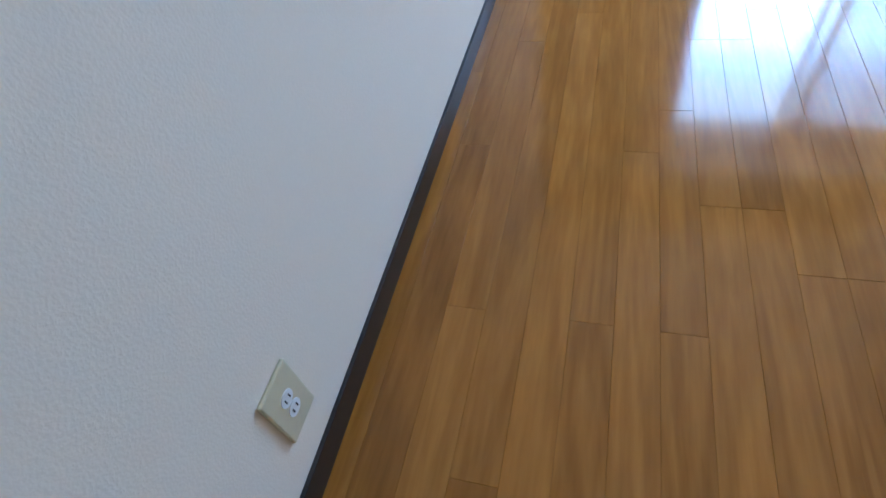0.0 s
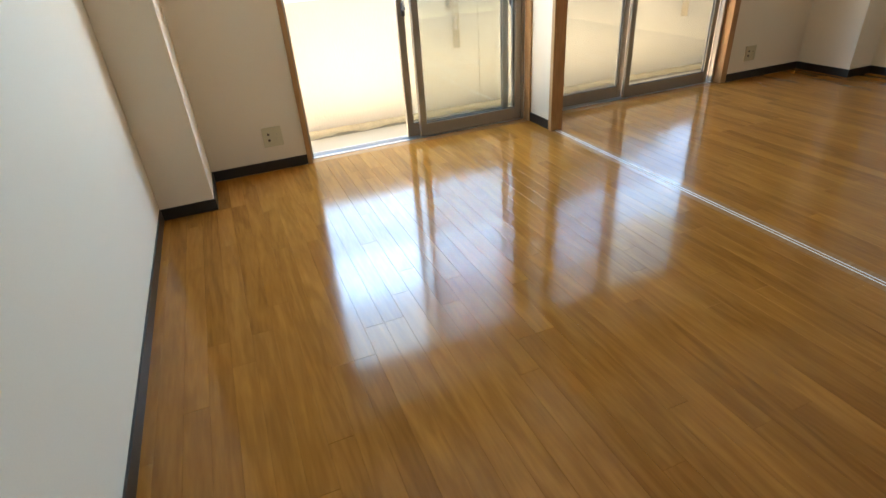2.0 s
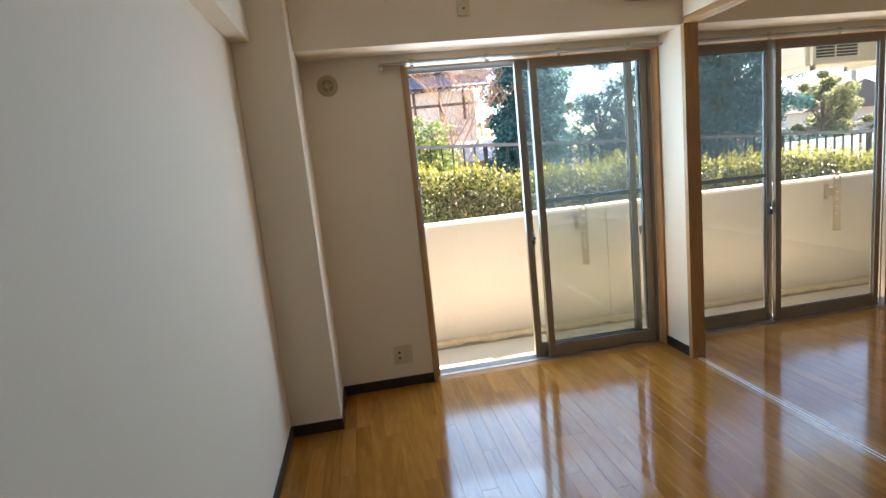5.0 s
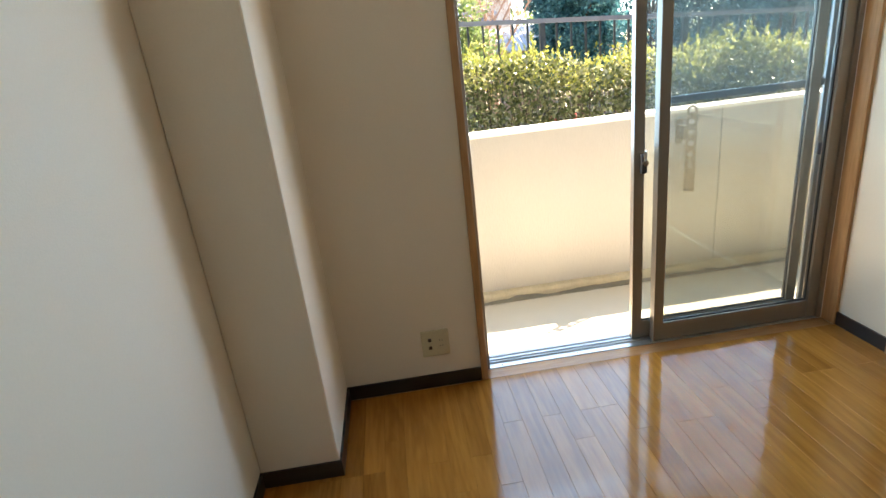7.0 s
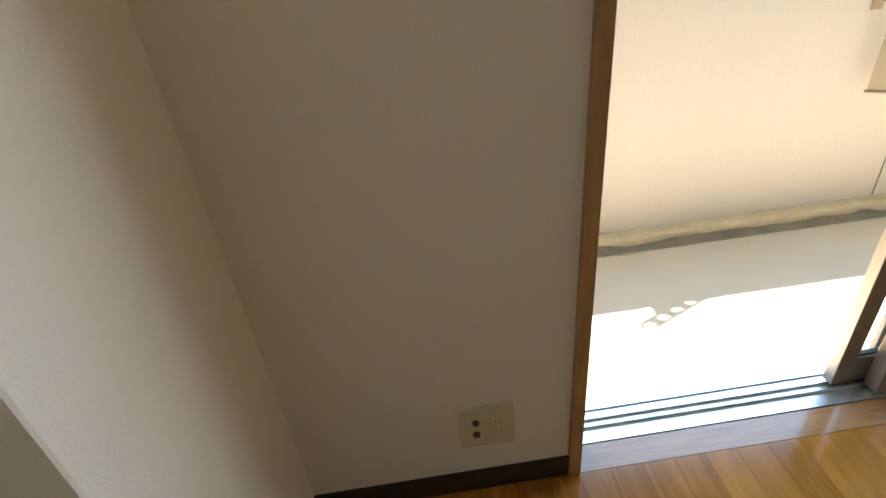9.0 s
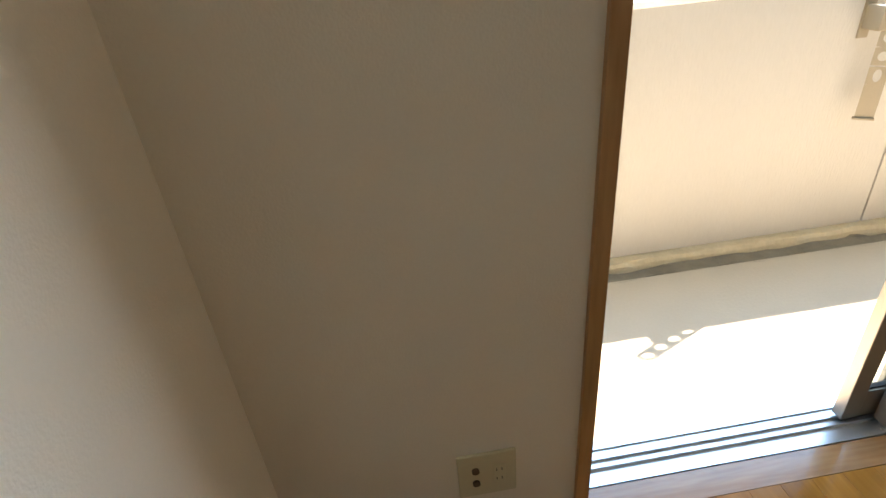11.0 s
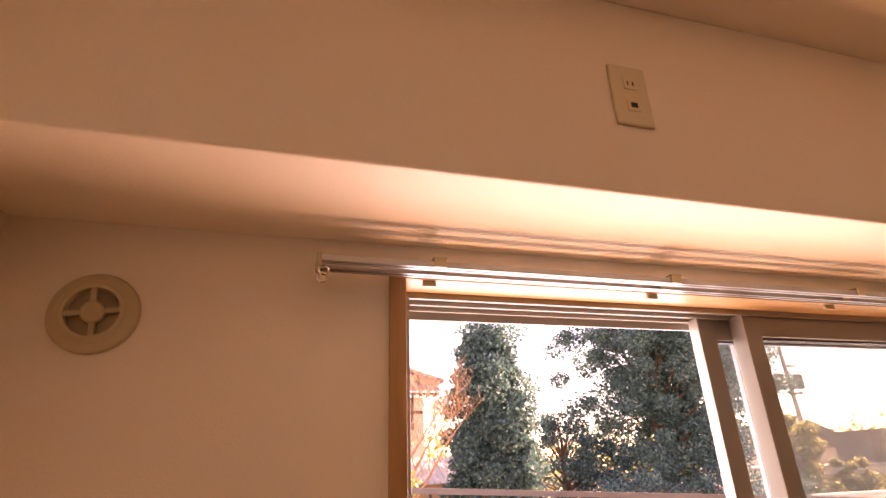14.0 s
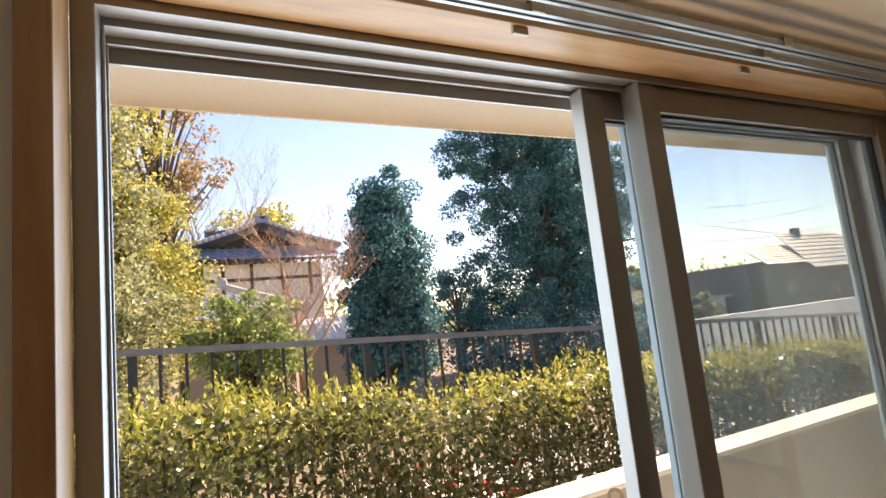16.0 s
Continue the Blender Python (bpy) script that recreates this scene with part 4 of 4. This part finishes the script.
def leafy_tree(label, base, crown, trunk_r, material, seed, n, leaf, trunk_h=None, kind="tree", clumps=60, clump_r=0.22, hollow=0.55):
    """crown: list of ellipsoids (dx, dy, z, rx, ry, rz) round the base; clumps of leaves sit on them, with gaps."""
    rng = np.random.default_rng(seed)
    r = random.Random(seed)
    name = "shrub" if kind == "shrub" else "tree"
    t = thing(name, label, name, "", base)
    bm = Tubes()
    top = max(c[2] + c[5] * 0.6 for c in crown)
    pts = []
    vol = np.array([c[3] * c[4] * c[5] for c in crown]) ** 0.7
    vol = vol / vol.sum()
    for c, v in zip(crown, vol):
        m = max(4, int(clumps * v))
        d = rng.normal(size=(m, 3))
        d /= np.linalg.norm(d, axis=1)[:, None]
        rr = rng.uniform(hollow, 1.0, size=(m, 1))
        pts.append(np.array(c[:3]) + d * rr * np.array(c[3:]))
    pts = np.concatenate(pts)
    tips = []
    p = Vector((0, 0, 0))
    for s in range(5):
        q = Vector((crown[0][0] * (s + 1) / 5 + r.uniform(-0.1, 0.1) * trunk_r * 3, crown[0][1] * (s + 1) / 5, top * (s + 1) / 5))
        bm.add(p, q, trunk_r * (1 - s * 0.17), trunk_r * (1 - (s + 1) * 0.17), 9)
        p = q
    for k in range(0, len(pts), max(1, len(pts) // 40)):
        g = Vector(pts[k])
        zb = max(0.15 * top, g.z * 0.62)
        b = Vector((crown[0][0] * zb / top, crown[0][1] * zb / top, zb))
        mid = b.lerp(g, 0.5) + Vector((0, 0, 0.1 * (g - b).length))
        bm.add(b, mid, trunk_r * 0.3, trunk_r * 0.18, 5)
        bm.add(mid, g, trunk_r * 0.18, trunk_r * 0.05, 4)
    bm.part("trunk", BARK, t)
    per = max(10, n // len(pts))
    mean_r = float(np.mean([min(c[3:]) for c in crown])) * clump_r * 1.6
    cs = []
    for q in pts:
        s = mean_r * rng.uniform(0.55, 1.3)
        d = rng.normal(size=(per, 3))
        d /= np.linalg.norm(d, axis=1)[:, None]
        cs.append(q + d * s * rng.uniform(0.15, 1.0, size=(per, 1)) ** 0.5 * np.array([1, 1, 0.75]))
    ob = new("crown", arr_mesh("crown", leaf_verts(rng, np.concatenate(cs), leaf, 0, 0.65), 4, material))
    ob.parent = t
    return t


# the narrow dark evergreen, the great one behind it, and the bushes between
leafy_tree("narrow dense dark evergreen tree in the garden", (5.13, 13, GZ), [(0, 0, 3.3, 1.22, 1.1, 2.5), (0.05, 0, 5.2, 0.88, 0.8, 1.5), (-0.1, 0, 2.2, 1.2, 1.1, 1.5)], 0.2, TREE_DARK, 11, 66000, 0.115, clumps=230, clump_r=0.28, hollow=0.3)
leafy_tree("great spreading dark evergreen tree", (15.6, 20, GZ), [(0, 0, 8.0, 5.0, 3.5, 5.0), (0.6, 0, 3.6, 4.4, 3.2, 3.2), (-0.8, 0, 10.5, 3.8, 3.2, 3.2), (3.2, 0, 7.0, 3.4, 3.0, 4.6)], 0.42, TREE_DARK, 12, 170000, 0.14, clumps=480, clump_r=0.14, hollow=0.35)
leafy_tree("low round evergreen tree beside the great one", (11.0, 20.5, GZ), [(0, 0, 2.9, 1.6, 1.4, 2.1), (1.7, -0.3, 1.9, 1.3, 1.2, 1.6)], 0.2, TREE_DARK, 13, 16000, 0.13, clumps=90, clump_r=0.26)
leafy_tree("small tree with thin brownish foliage", (7.9, 19, GZ), [(0, 0, 3.5, 1.1, 1.0, 1.5)], 0.12, TREE_AUT, 14, 3000, 0.14, clumps=36, clump_r=0.22)
leafy_tree("low yellow-green tree beyond the great evergreen", (22.3, 20, GZ), [(0, 0, 2.6, 1.5, 1.2, 2.2), (2.2, 0.5, 1.2, 1.8, 1.2, 1.1), (4.4, 1, 1.2, 1.6, 1.2, 1.1)], 0.15, TREE_GREY, 15, 16000, 0.2, clumps=90, clump_r=0.25)
leafy_tree("dark bushy undergrowth below the evergreen trees", (13.5, 16.5, GZ), [(0, 0, 0.9, 6.5, 0.9, 1.1)], 0.08, TREE_DARK, 16, 14000, 0.12, kind="shrub", clumps=150, clump_r=0.45)
leafy_tree("tall conical evergreen with yellow-green flushes", (-1.45, 9, GZ), [(0, 0, 3.6, 1.25, 1.1, 3.9), (0.3, 0, 2.2, 1.25, 1.1, 2.2)], 0.2, TREE_GREY, 17, 34000, 0.085, clumps=210, clump_r=0.26, hollow=0.5)
leafy_tree("tall tree with yellow-green leaves", (-1.15, 10.6, GZ), [(0, 0, 5.4, 1.2, 1.1, 2.3), (0.7, 0, 3.4, 0.9, 1.0, 2.2)], 0.2, TREE_YEL, 18, 22000, 0.09, clumps=130, clump_r=0.28)
leafy_tree("thin-leaved autumn tree with brownish crown", (-0.4, 15, GZ), [(0, 0, 8.2, 1.9, 1.4, 2.6)], 0.16, TREE_AUT, 19, 6000, 0.13, clumps=70, clump_r=0.2)
leafy_tree("yellow-green tree behind the tiled house", (0.6, 24, GZ), [(0, 0, 4.4, 2.0, 1.4, 2.4)], 0.2, TREE_YEL, 28, 7000, 0.2, clumps=60, clump_r=0.25)
leafy_tree("broad olive-green tree behind the tiled house", (4.9, 38, GZ), [(0, 0, 8.2, 3.3, 2.4, 3.7)], 0.4, TREE_YEL, 20, 10000, 0.3, clumps=80, clump_r=0.25)
leafy_tree("airy green garden shrub in front of the tiled house", (0.85, 7, GZ), [(0, 0, 2.6, 0.6, 0.5, 0.55), (-0.3, 0, 2.2, 0.5, 0.4, 0.6), (0.35, 0, 2.1, 0.4, 0.4, 0.55)], 0.05, TREE_MID, 21, 6500, 0.07, kind="shrub", clumps=70, clump_r=0.3, hollow=0.35)
leafy_tree("low green shrubs along the garden path", (-0.6, 6, GZ), [(0, 0, 0.9, 2.2, 0.5, 0.75)], 0.04, TREE_MID, 22, 6000, 0.07, kind="shrub", clumps=60, clump_r=0.35)
bare_tree("leafless reddish garden tree with fine drooping twigs", (2.25, 10, GZ), 2.9, 0.075, TWIG, 31, 4, 6, 0.6, start=0.3)
bare_tree("leafless tree with a fan of fine branches", (1.0, 26, GZ), 6.5, 0.2, TWIG_G, 33, 4, 6, 0.5, start=0.35)


def prism(bm, pts, y0, y1):
    """A flat outline in x and z, made y0 to y1 deep."""
    a = [bm.verts.new((x, y0, z)) for x, z in pts]
    b = [bm.verts.new((x, y1, z)) for x, z in pts]
    bm.faces.new(a)
    bm.faces.new(b[::-1])
    for i in range(len(a)):
        j = (i + 1) % len(a)
        bm.faces.new((a[j], a[i], b[i], b[j]))
    bmesh.ops.recalc_face_normals(bm, faces=bm.faces)


def tile_slope(name, parent, x0, x1, eave_y, eave_z, top_y, top_z, taper0=0.0, taper1=0.0, step=0.27):
    """A pantiled slope: rolls that run from eave to ridge over stepped courses."""
    bm = bmesh.new()
    n = max(2, int(round((x1 - x0) / step)))
    rows = max(2, int(math.hypot(top_y - eave_y, top_z - eave_z) / 0.3))
    for i in range(n):
        xa, xb = x0 + (x1 - x0) * i / n, x0 + (x1 - x0) * (i + 1) / n
        u = (i + 0.5) / n
        lim = 1.0
        if taper0 and u < taper0:
            lim = u / taper0
        if taper1 and u > 1 - taper1:
            lim = min(lim, (1 - u) / taper1)
        for j in range(rows):
            f0, f1 = j / rows, (j + 1) / rows
            if f0 > lim:
                break
            f1 = min(f1, lim)
            ya, za = eave_y + (top_y - eave_y) * f0, eave_z + (top_z - eave_z) * f0 + 0.035
            yb, zb = eave_y + (top_y - eave_y) * f1, eave_z + (top_z - eave_z) * f1
            prev = None
            for k in range(5):
                x = xa + (xb - xa) * k / 4
                dz = (0.045, 0.0, -0.012, 0.0, 0.045)[k]
                v = (bm.verts.new((x, ya, za + dz)), bm.verts.new((x, yb, zb + dz)), bm.verts.new((x, ya, za + dz - 0.04)))
                if prev:
                    bm.faces.new((prev[0], v[0], v[1], prev[1]))
                    bm.faces.new((prev[2], v[2], v[0], prev[0]))
                prev = v
    bmesh.ops.recalc_face_normals(bm, faces=bm.faces)
    return part(name, bm, KAWARA, parent)


def tiled_house():
    h = thing("tiled_house", "old Japanese house with grey-blue pantiled hip-and-gable roof and white plaster", "house", "", (3.17, 22, GZ))
    h.matrix_basis = h.matrix_basis @ Matrix.Diagonal((1.3, 1, 1.09, 1))
    o = -GZ
    # upper storey
    boxes("wall", [(-1.75, 1.9, 0.6, 4.5, 3.2 + o - 1.5, 4.62 + o - 0.35)], PLASTER_H, h, "white plaster upper wall")
    tile_slope("roof", h, -2.9, 2.65, 0.0, 4.42 + o, 1.35, 5.05 + o, 0.18, 0.18)
    tile_slope("roof", h, -1.9, 1.7, 4.9, 4.5 + o, 2.4, 5.9 + o, 0.1, 0.1)
    bm = bmesh.new()
    prism(bm, [(-1.35, 5.0 + o), (0.05, 5.72 + o), (1.45, 5.0 + o)], 1.35, 1.5)
    part("gable", bm, TIMBER, h, "dark timber gable")
    for s in (-1, 1):
        bm = bmesh.new()
        prev = None
        for k in range(11):
            u = k / 10
            x = 0.05 + s * u * 2.55
            z = 5.86 + o - 1.30 * u + 0.28 * u * u
            ring = [bm.verts.new((x, yy, z + dz)) for yy, dz in ((0.35, 0), (0.35, 0.13), (0.62, 0.2), (2.6, 0.16), (2.6, 0))]
            if prev:
                for i in range(5):
                    bm.faces.new((prev[i], prev[(i + 1) % 5], ring[(i + 1) % 5], ring[i]))
            else:
                bm.faces.new(ring)
            prev = ring
        bm.faces.new(prev[::-1])
        bmesh.ops.recalc_face_normals(bm, faces=bm.faces)
        part("verge", bm, KAWARA, h)
        for k in range(14):
            bm = bmesh.new()
            u = (k + 0.5) / 14
            x, z = 0.05 + s * u * 2.5, 5.86 + o - 1.30 * u + 0.28 * u * u
            rod(bm, (x, 0.3, z + 0.09), (x, 0.62, z + 0.16), 0.07, seg=8)
            part("verge_tile", bm, SLATE, h)
    bm = bmesh.new()
    box(bm, -0.16, 0.26, 0.25, 0.5, 5.8 + o, 6.12 + o, 0.06)
    box(bm, -0.05, 0.15, 0.25, 2.6, 5.95 + o, 6.1 + o, 0.03)
    part("ridge_end", bm, KAWARA, h)
    boxes("fascia", [(-2.6, 2.35, 0.08, 0.14, 4.30 + o, 4.40 + o)], TIMBER, h)
    for k in range(20):
        x = -2.5 + k * 0.25
        boxes("rafter_end", [(x - 0.03, x + 0.03, 0.0, 0.6, 4.26 + o, 4.33 + o)], TIMBER, h)
    for x in (-1.2, -0.35, 0.6, 1.5):
        boxes("timber_post", [(x - 0.05, x + 0.05, 0.56, 0.6, 3.0 + o, 4.27 + o)], TIMBER, h)
    boxes("timber_band", [(-1.7, 1.85, 0.55, 0.598, 3.62 + o, 3.74 + o)], TIMBER, h)
    # lower wing with its own roof
    w = thing("house_wing", "lower tiled wing with brown earth wall and curved ridge", "house", "", (2.2, 18, GZ))
    boxes("wall", [(-2.3, 1.3, 0.5, 3.5, 0, 2.35 + o)], MUD, w, "brown earth wall")
    tile_slope("roof", w, -2.9, 1.75, 0.0, 2.38 + o, 1.6, 3.25 + o, 0.0, 0.35)
    bm = bmesh.new()
    prev = None
    for k in range(13):
        u = k / 12
        x = -0.85 + u * 2.7
        z = 3.5 + o - 1.05 * u + 0.12 * u * u
        y = 0.9 - 0.85 * u
        ring = [bm.verts.new((x, y + yy, z + dz)) for yy, dz in ((-0.11, -0.12), (-0.08, 0.08), (0, 0.13), (0.08, 0.08), (0.11, -0.12))]
        if prev:
            for i in range(5):
                bm.faces.new((prev[i], prev[(i + 1) % 5], ring[(i + 1) % 5], ring[i]))
        else:
            bm.faces.new(ring)
        prev = ring
    bm.faces.new(prev[::-1])
    bmesh.ops.recalc_face_normals(bm, faces=bm.faces)
    part("hip_ridge", bm, SLATE, w)
    bm = bmesh.new()
    box(bm, -1.1, -0.72, 0.7, 1.1, 3.42 + o, 3.78 + o, 0.1)
    part("ridge_end", bm, SLATE, w)
    boxes("timber_post", [(x - 0.06, x + 0.06, 0.44, 0.498, 0, 2.3 + o) for x in (-2.2,)], TIMBER, w)
    boxes("timber_post", [(x - 0.06, x + 0.06, 0.44, 0.498, 0, 2.3 + o) for x in (0.55,)], TIMBER, w)
    boxes("window", [(-1.2, 0.1, 0.46, 0.498, 0.9, 1.9)], DARK, w)
    # shed beyond
    s = thing("garden_shed", "low shed with a pale ribbed roof and red-brown wall", "shed", "", (4.6, 17.5, GZ))
    boxes("wall", [(-0.9, 1.3, 0, 1.6, 0, 2.1)], MUD, s, "red-brown wall")
    for k in range(12):
        x = -1.0 + k * 0.2
        bm = bmesh.new()
        box(bm, x, x + 0.16, -0.5, 1.4, 0, 0.04)
        bmesh.ops.rotate(bm, verts=bm.verts, cent=(0, 0, 0), matrix=Matrix.Rotation(0.45, 3, "X"))
        bmesh.ops.translate(bm, verts=bm.verts, vec=(0, 0, 2.25))
        part("roof_panel", bm, SLATE, s)


tiled_house()


def side_house():
    h = thing("house", "dark grey house with pale stepped slate roofs beyond the street", "house", "", (29.6, 18, GZ))
    o = -GZ
    boxes("wall", [(0.4, 12.5, 0.6, 6, 0, 2.95 + o)], SIDING, h, "dark grey wall")

    def slope(x0, x1, z0, z1, y0, y1, sk):
        n = 9
        for k in range(n):
            f0, f1 = k / n, (k + 1) / n
            bm = bmesh.new()
            a0, a1 = x0 + sk * f0, x0 + sk * f1
            v = [bm.verts.new(p) for p in ((a0, y0 + (y1 - y0) * f0, z0 + (z1 - z0) * f0 + o + 0.05), (x1, y0 + (y1 - y0) * f0, z0 + (z1 - z0) * f0 + o + 0.05),
                                           (x1, y0 + (y1 - y0) * f1, z0 + (z1 - z0) * f1 + o), (a1, y0 + (y1 - y0) * f1, z0 + (z1 - z0) * f1 + o))]
            f = bm.faces.new(v)
            r = bmesh.ops.extrude_face_region(bm, geom=[f])
            bmesh.ops.translate(bm, verts=[g for g in r["geom"] if isinstance(g, bmesh.types.BMVert)], vec=(0, 0, -0.05))
            bmesh.ops.recalc_face_normals(bm, faces=bm.faces)
            part("roof_course", bm, SLATE, h)
    slope(-0.1, 5.5, 2.7, 4.1, 0, 2.4, 1.0)
    slope(3.2, 12.6, 2.3, 4.9, -0.6, 3.0, 2.6)
    boxes("window", [(2.2, 3.2, 0.56, 0.598, 0.9 + o, 1.6 + o)], GLASS, h)
    boxes("window", [(6.5, 7.6, 0.56, 0.598, 0.7 + o, 1.4 + o)], GLASS, h)
    c = boxes("chimney", [(7.6, 8.1, 2.6, 3.0, 4.5 + o, 5.2 + o)], SIDING, h)
    g = thing("garage", "low pale flat-roofed garage beyond the fence", "garage", "", (22.0, 21, GZ))
    boxes("wall", [(0, 7.5, 0, 5, 0, 1.9)], WHITEP, g)
    boxes("roof", [(-0.2, 7.7, -0.4, 5.2, 1.9, 2.05)], SLATE, g)
    f = thing("neighbour_house", "small pale house with low gable roof", "house", "", (30.5, 30, GZ))
    boxes("wall", [(0, 9, 0, 6, 0, 3.0)], PLASTER_H, f)
    bm = bmesh.new()
    prism(bm, [(-0.4, 3.0), (4.5, 4.9), (9.4, 3.0)], -0.4, 6.4)
    part("roof", bm, SIDING, f)


side_house()


def utility_pole():
    t = thing("utility_pole", "grey utility pole with transformers and overhead wires", "utility pole", "", (29.1, 25, GZ))
    bm = bmesh.new()
    rod(bm, (0.25, 0, 0), (0, 0, 8.9), 0.17, 0.11, seg=12)
    part("pole", bm, POLE_C, t)
    for x in (-0.75, 0.75):
        bm = bmesh.new()
        rod(bm, (x, 0, 6.3), (x, 0, 7.1), 0.3, seg=16)
        rod(bm, (x, 0, 7.1), (x, 0, 7.16), 0.3, 0.2, seg=16)
        part("transformer", bm, SIDING, t)
    boxes("crossarm", [(-1.0, 1.0, -0.06, 0.06, 6.62, 6.72)], STEEL, t)
    boxes("crossarm", [(-0.1, 0.9, -0.05, 0.05, 7.6, 7.7)], STEEL, t)
    boxes("crossarm", [(-0.1, 0.9, -0.05, 0.05, 6.0, 6.08)], STEEL, t)
    for a, b, sag in (((0.8, 0, 7.0), (14, -6, 7.9), 0.5), ((0.5, 0, 7.65), (14, -8, 4.2), 0.3), ((0, 0, 6.6), (-40, 4, 6.0), 1.0), ((0.2, 0, 8.4), (14, -3, 8.8), 0.4), ((0.2, 0, 6.0), (12, -7, 6.1), 0.5)):
        bm = bmesh.new()
        pts = [Vector(a).lerp(Vector(b), k / 14) - Vector((0, 0, sag * 4 * (k / 14) * (1 - k / 14))) for k in range(15)]
        for p, q in zip(pts, pts[1:]):
            rod(bm, p, q, 0.018, seg=5, caps=False)
        part("wire", bm, STEEL, t)


utility_pole()


def far_trees():
    rng = np.random.default_rng(40)
    cs = []
    for k in range(150):
        x = rng.uniform(-60, 90)
        z = rng.uniform(0.5, 3.2)
        cs.append(np.array([x, rng.uniform(48, 60), z]) + rng.normal(0, 1, size=(110, 3)) * np.array([1.6, 1.0, 1.3]))
    tagged(new("far_trees", arr_mesh("far_trees", leaf_verts(rng, np.concatenate(cs), 0.6, 0, 0.7), 4, TREE_MID)), kind="stuff")


far_trees()

# daylight that comes in over the parapet and through the two openings
lamp = new("balcony_daylight", bpy.data.lights.new("balcony_daylight", "AREA"))
lamp.data.shape, lamp.data.size, lamp.data.size_y = "RECTANGLE", 3.6, 1.15
lamp.data.energy, lamp.data.color = LAMP_W, LAMP_C
lamp.matrix_world = look((0.7, 1.30, 1.50), (0.7, -1.0, 1.50))
# added fill lamp for light the sunlit deck strip throws up through the openings
lamp = new("deck_bounce_fill", bpy.data.lights.new("deck_bounce_fill", "AREA"))
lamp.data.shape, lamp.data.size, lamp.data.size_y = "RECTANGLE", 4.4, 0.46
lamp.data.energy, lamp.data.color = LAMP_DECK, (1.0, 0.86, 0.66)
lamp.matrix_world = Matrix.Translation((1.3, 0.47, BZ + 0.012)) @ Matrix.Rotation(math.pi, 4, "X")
for (x0, x1), k in ((W1, 1.0), (W2, 0.35)):
    lamp = new("window_daylight", bpy.data.lights.new("window_daylight", "AREA"))
    lamp.data.shape, lamp.data.size, lamp.data.size_y = "RECTANGLE", x1 - x0 - 0.06, 1.08
    lamp.data.energy, lamp.data.color = LAMP_WIN * k, LAMP_C
    lamp.matrix_world = look(((x0 + x1) / 2, 0.20, 1.42), ((x0 + x1) / 2, -1.0, 1.42))


# ---- floor planks ----
def planks():
    """Strip floor: four strips to a board, each strip its own piece, joints recessed."""
    fl = bpy.data.objects["floor"]
    rng = random.Random(4)
    w = 0.0758
    meshes = {}

    def piece_mesh(ln):
        if ln not in meshes:
            bm = bmesh.new()
            box(bm, -w / 2 + 0.00014, w / 2 - 0.00014, -ln / 2 + 0.0002, ln / 2 - 0.0002, -0.011, 0.0)
            es = [e for e in bm.edges if all(v.co.z > -0.001 for v in e.verts)]
            bmesh.ops.bevel(bm, geom=es, offset=0.0005, segments=1, affect="EDGES")
            me = bpy.data.meshes.new("plank")
            bm.to_mesh(me)
            bm.free()
            me.materials.append(PLANK)
            meshes[ln] = me
        return meshes[ln]

    lens = (0.455, 0.606, 0.909, 1.212, 1.515)
    x = -0.003 - w * 11 - w / 2
    i = 0
    while x < XRR:
        if x + w / 2 > XL and not (x + w / 2 > 1.603 and x - w / 2 < 1.689):
            y = -0.009
            first = True
            while y > YB:
                ln = rng.choice(lens)
                if first:
                    ln = rng.choice((0.303, 0.606, 0.455, 0.909))
                    first = False
                if y - ln < YB:
                    short = [v for v in (0.303,) + lens if y - v >= YB]
                    if not short:
                        break
                    ln = short[-1]
                yc = y - ln / 2
                ob = new("plank", piece_mesh(ln))
                ob.parent = fl
                ob.location = (x, yc, 0)
                y -= ln
        i += 1
        x += w


planks()
structure("trim_floor_track", [(1.602, 1.625, YB, -0.305, -0.011, 0.0), (1.625, 1.634, YB, -0.305, -0.011, 0.0), (1.640, 1.653, YB, -0.305, -0.011, 0.0), (1.659, 1.690, YB, -0.305, -0.011, 0.0)], BOARD)
structure("trim_floor_track_groove", [(1.634, 1.640, YB, -0.305, -0.011, 0.0005), (1.653, 1.659, YB, -0.305, -0.011, 0.0005)], WHITEP)
structure("trim_floor_filler", [(1.5893, 1.6015, YB, -0.305, -0.011, 0.0), (1.6905, 1.740, YB, -0.009, -0.011, 0.0), (1.5893, 1.614, -0.305, -0.009, -0.011, -0.0005)], PLANK)
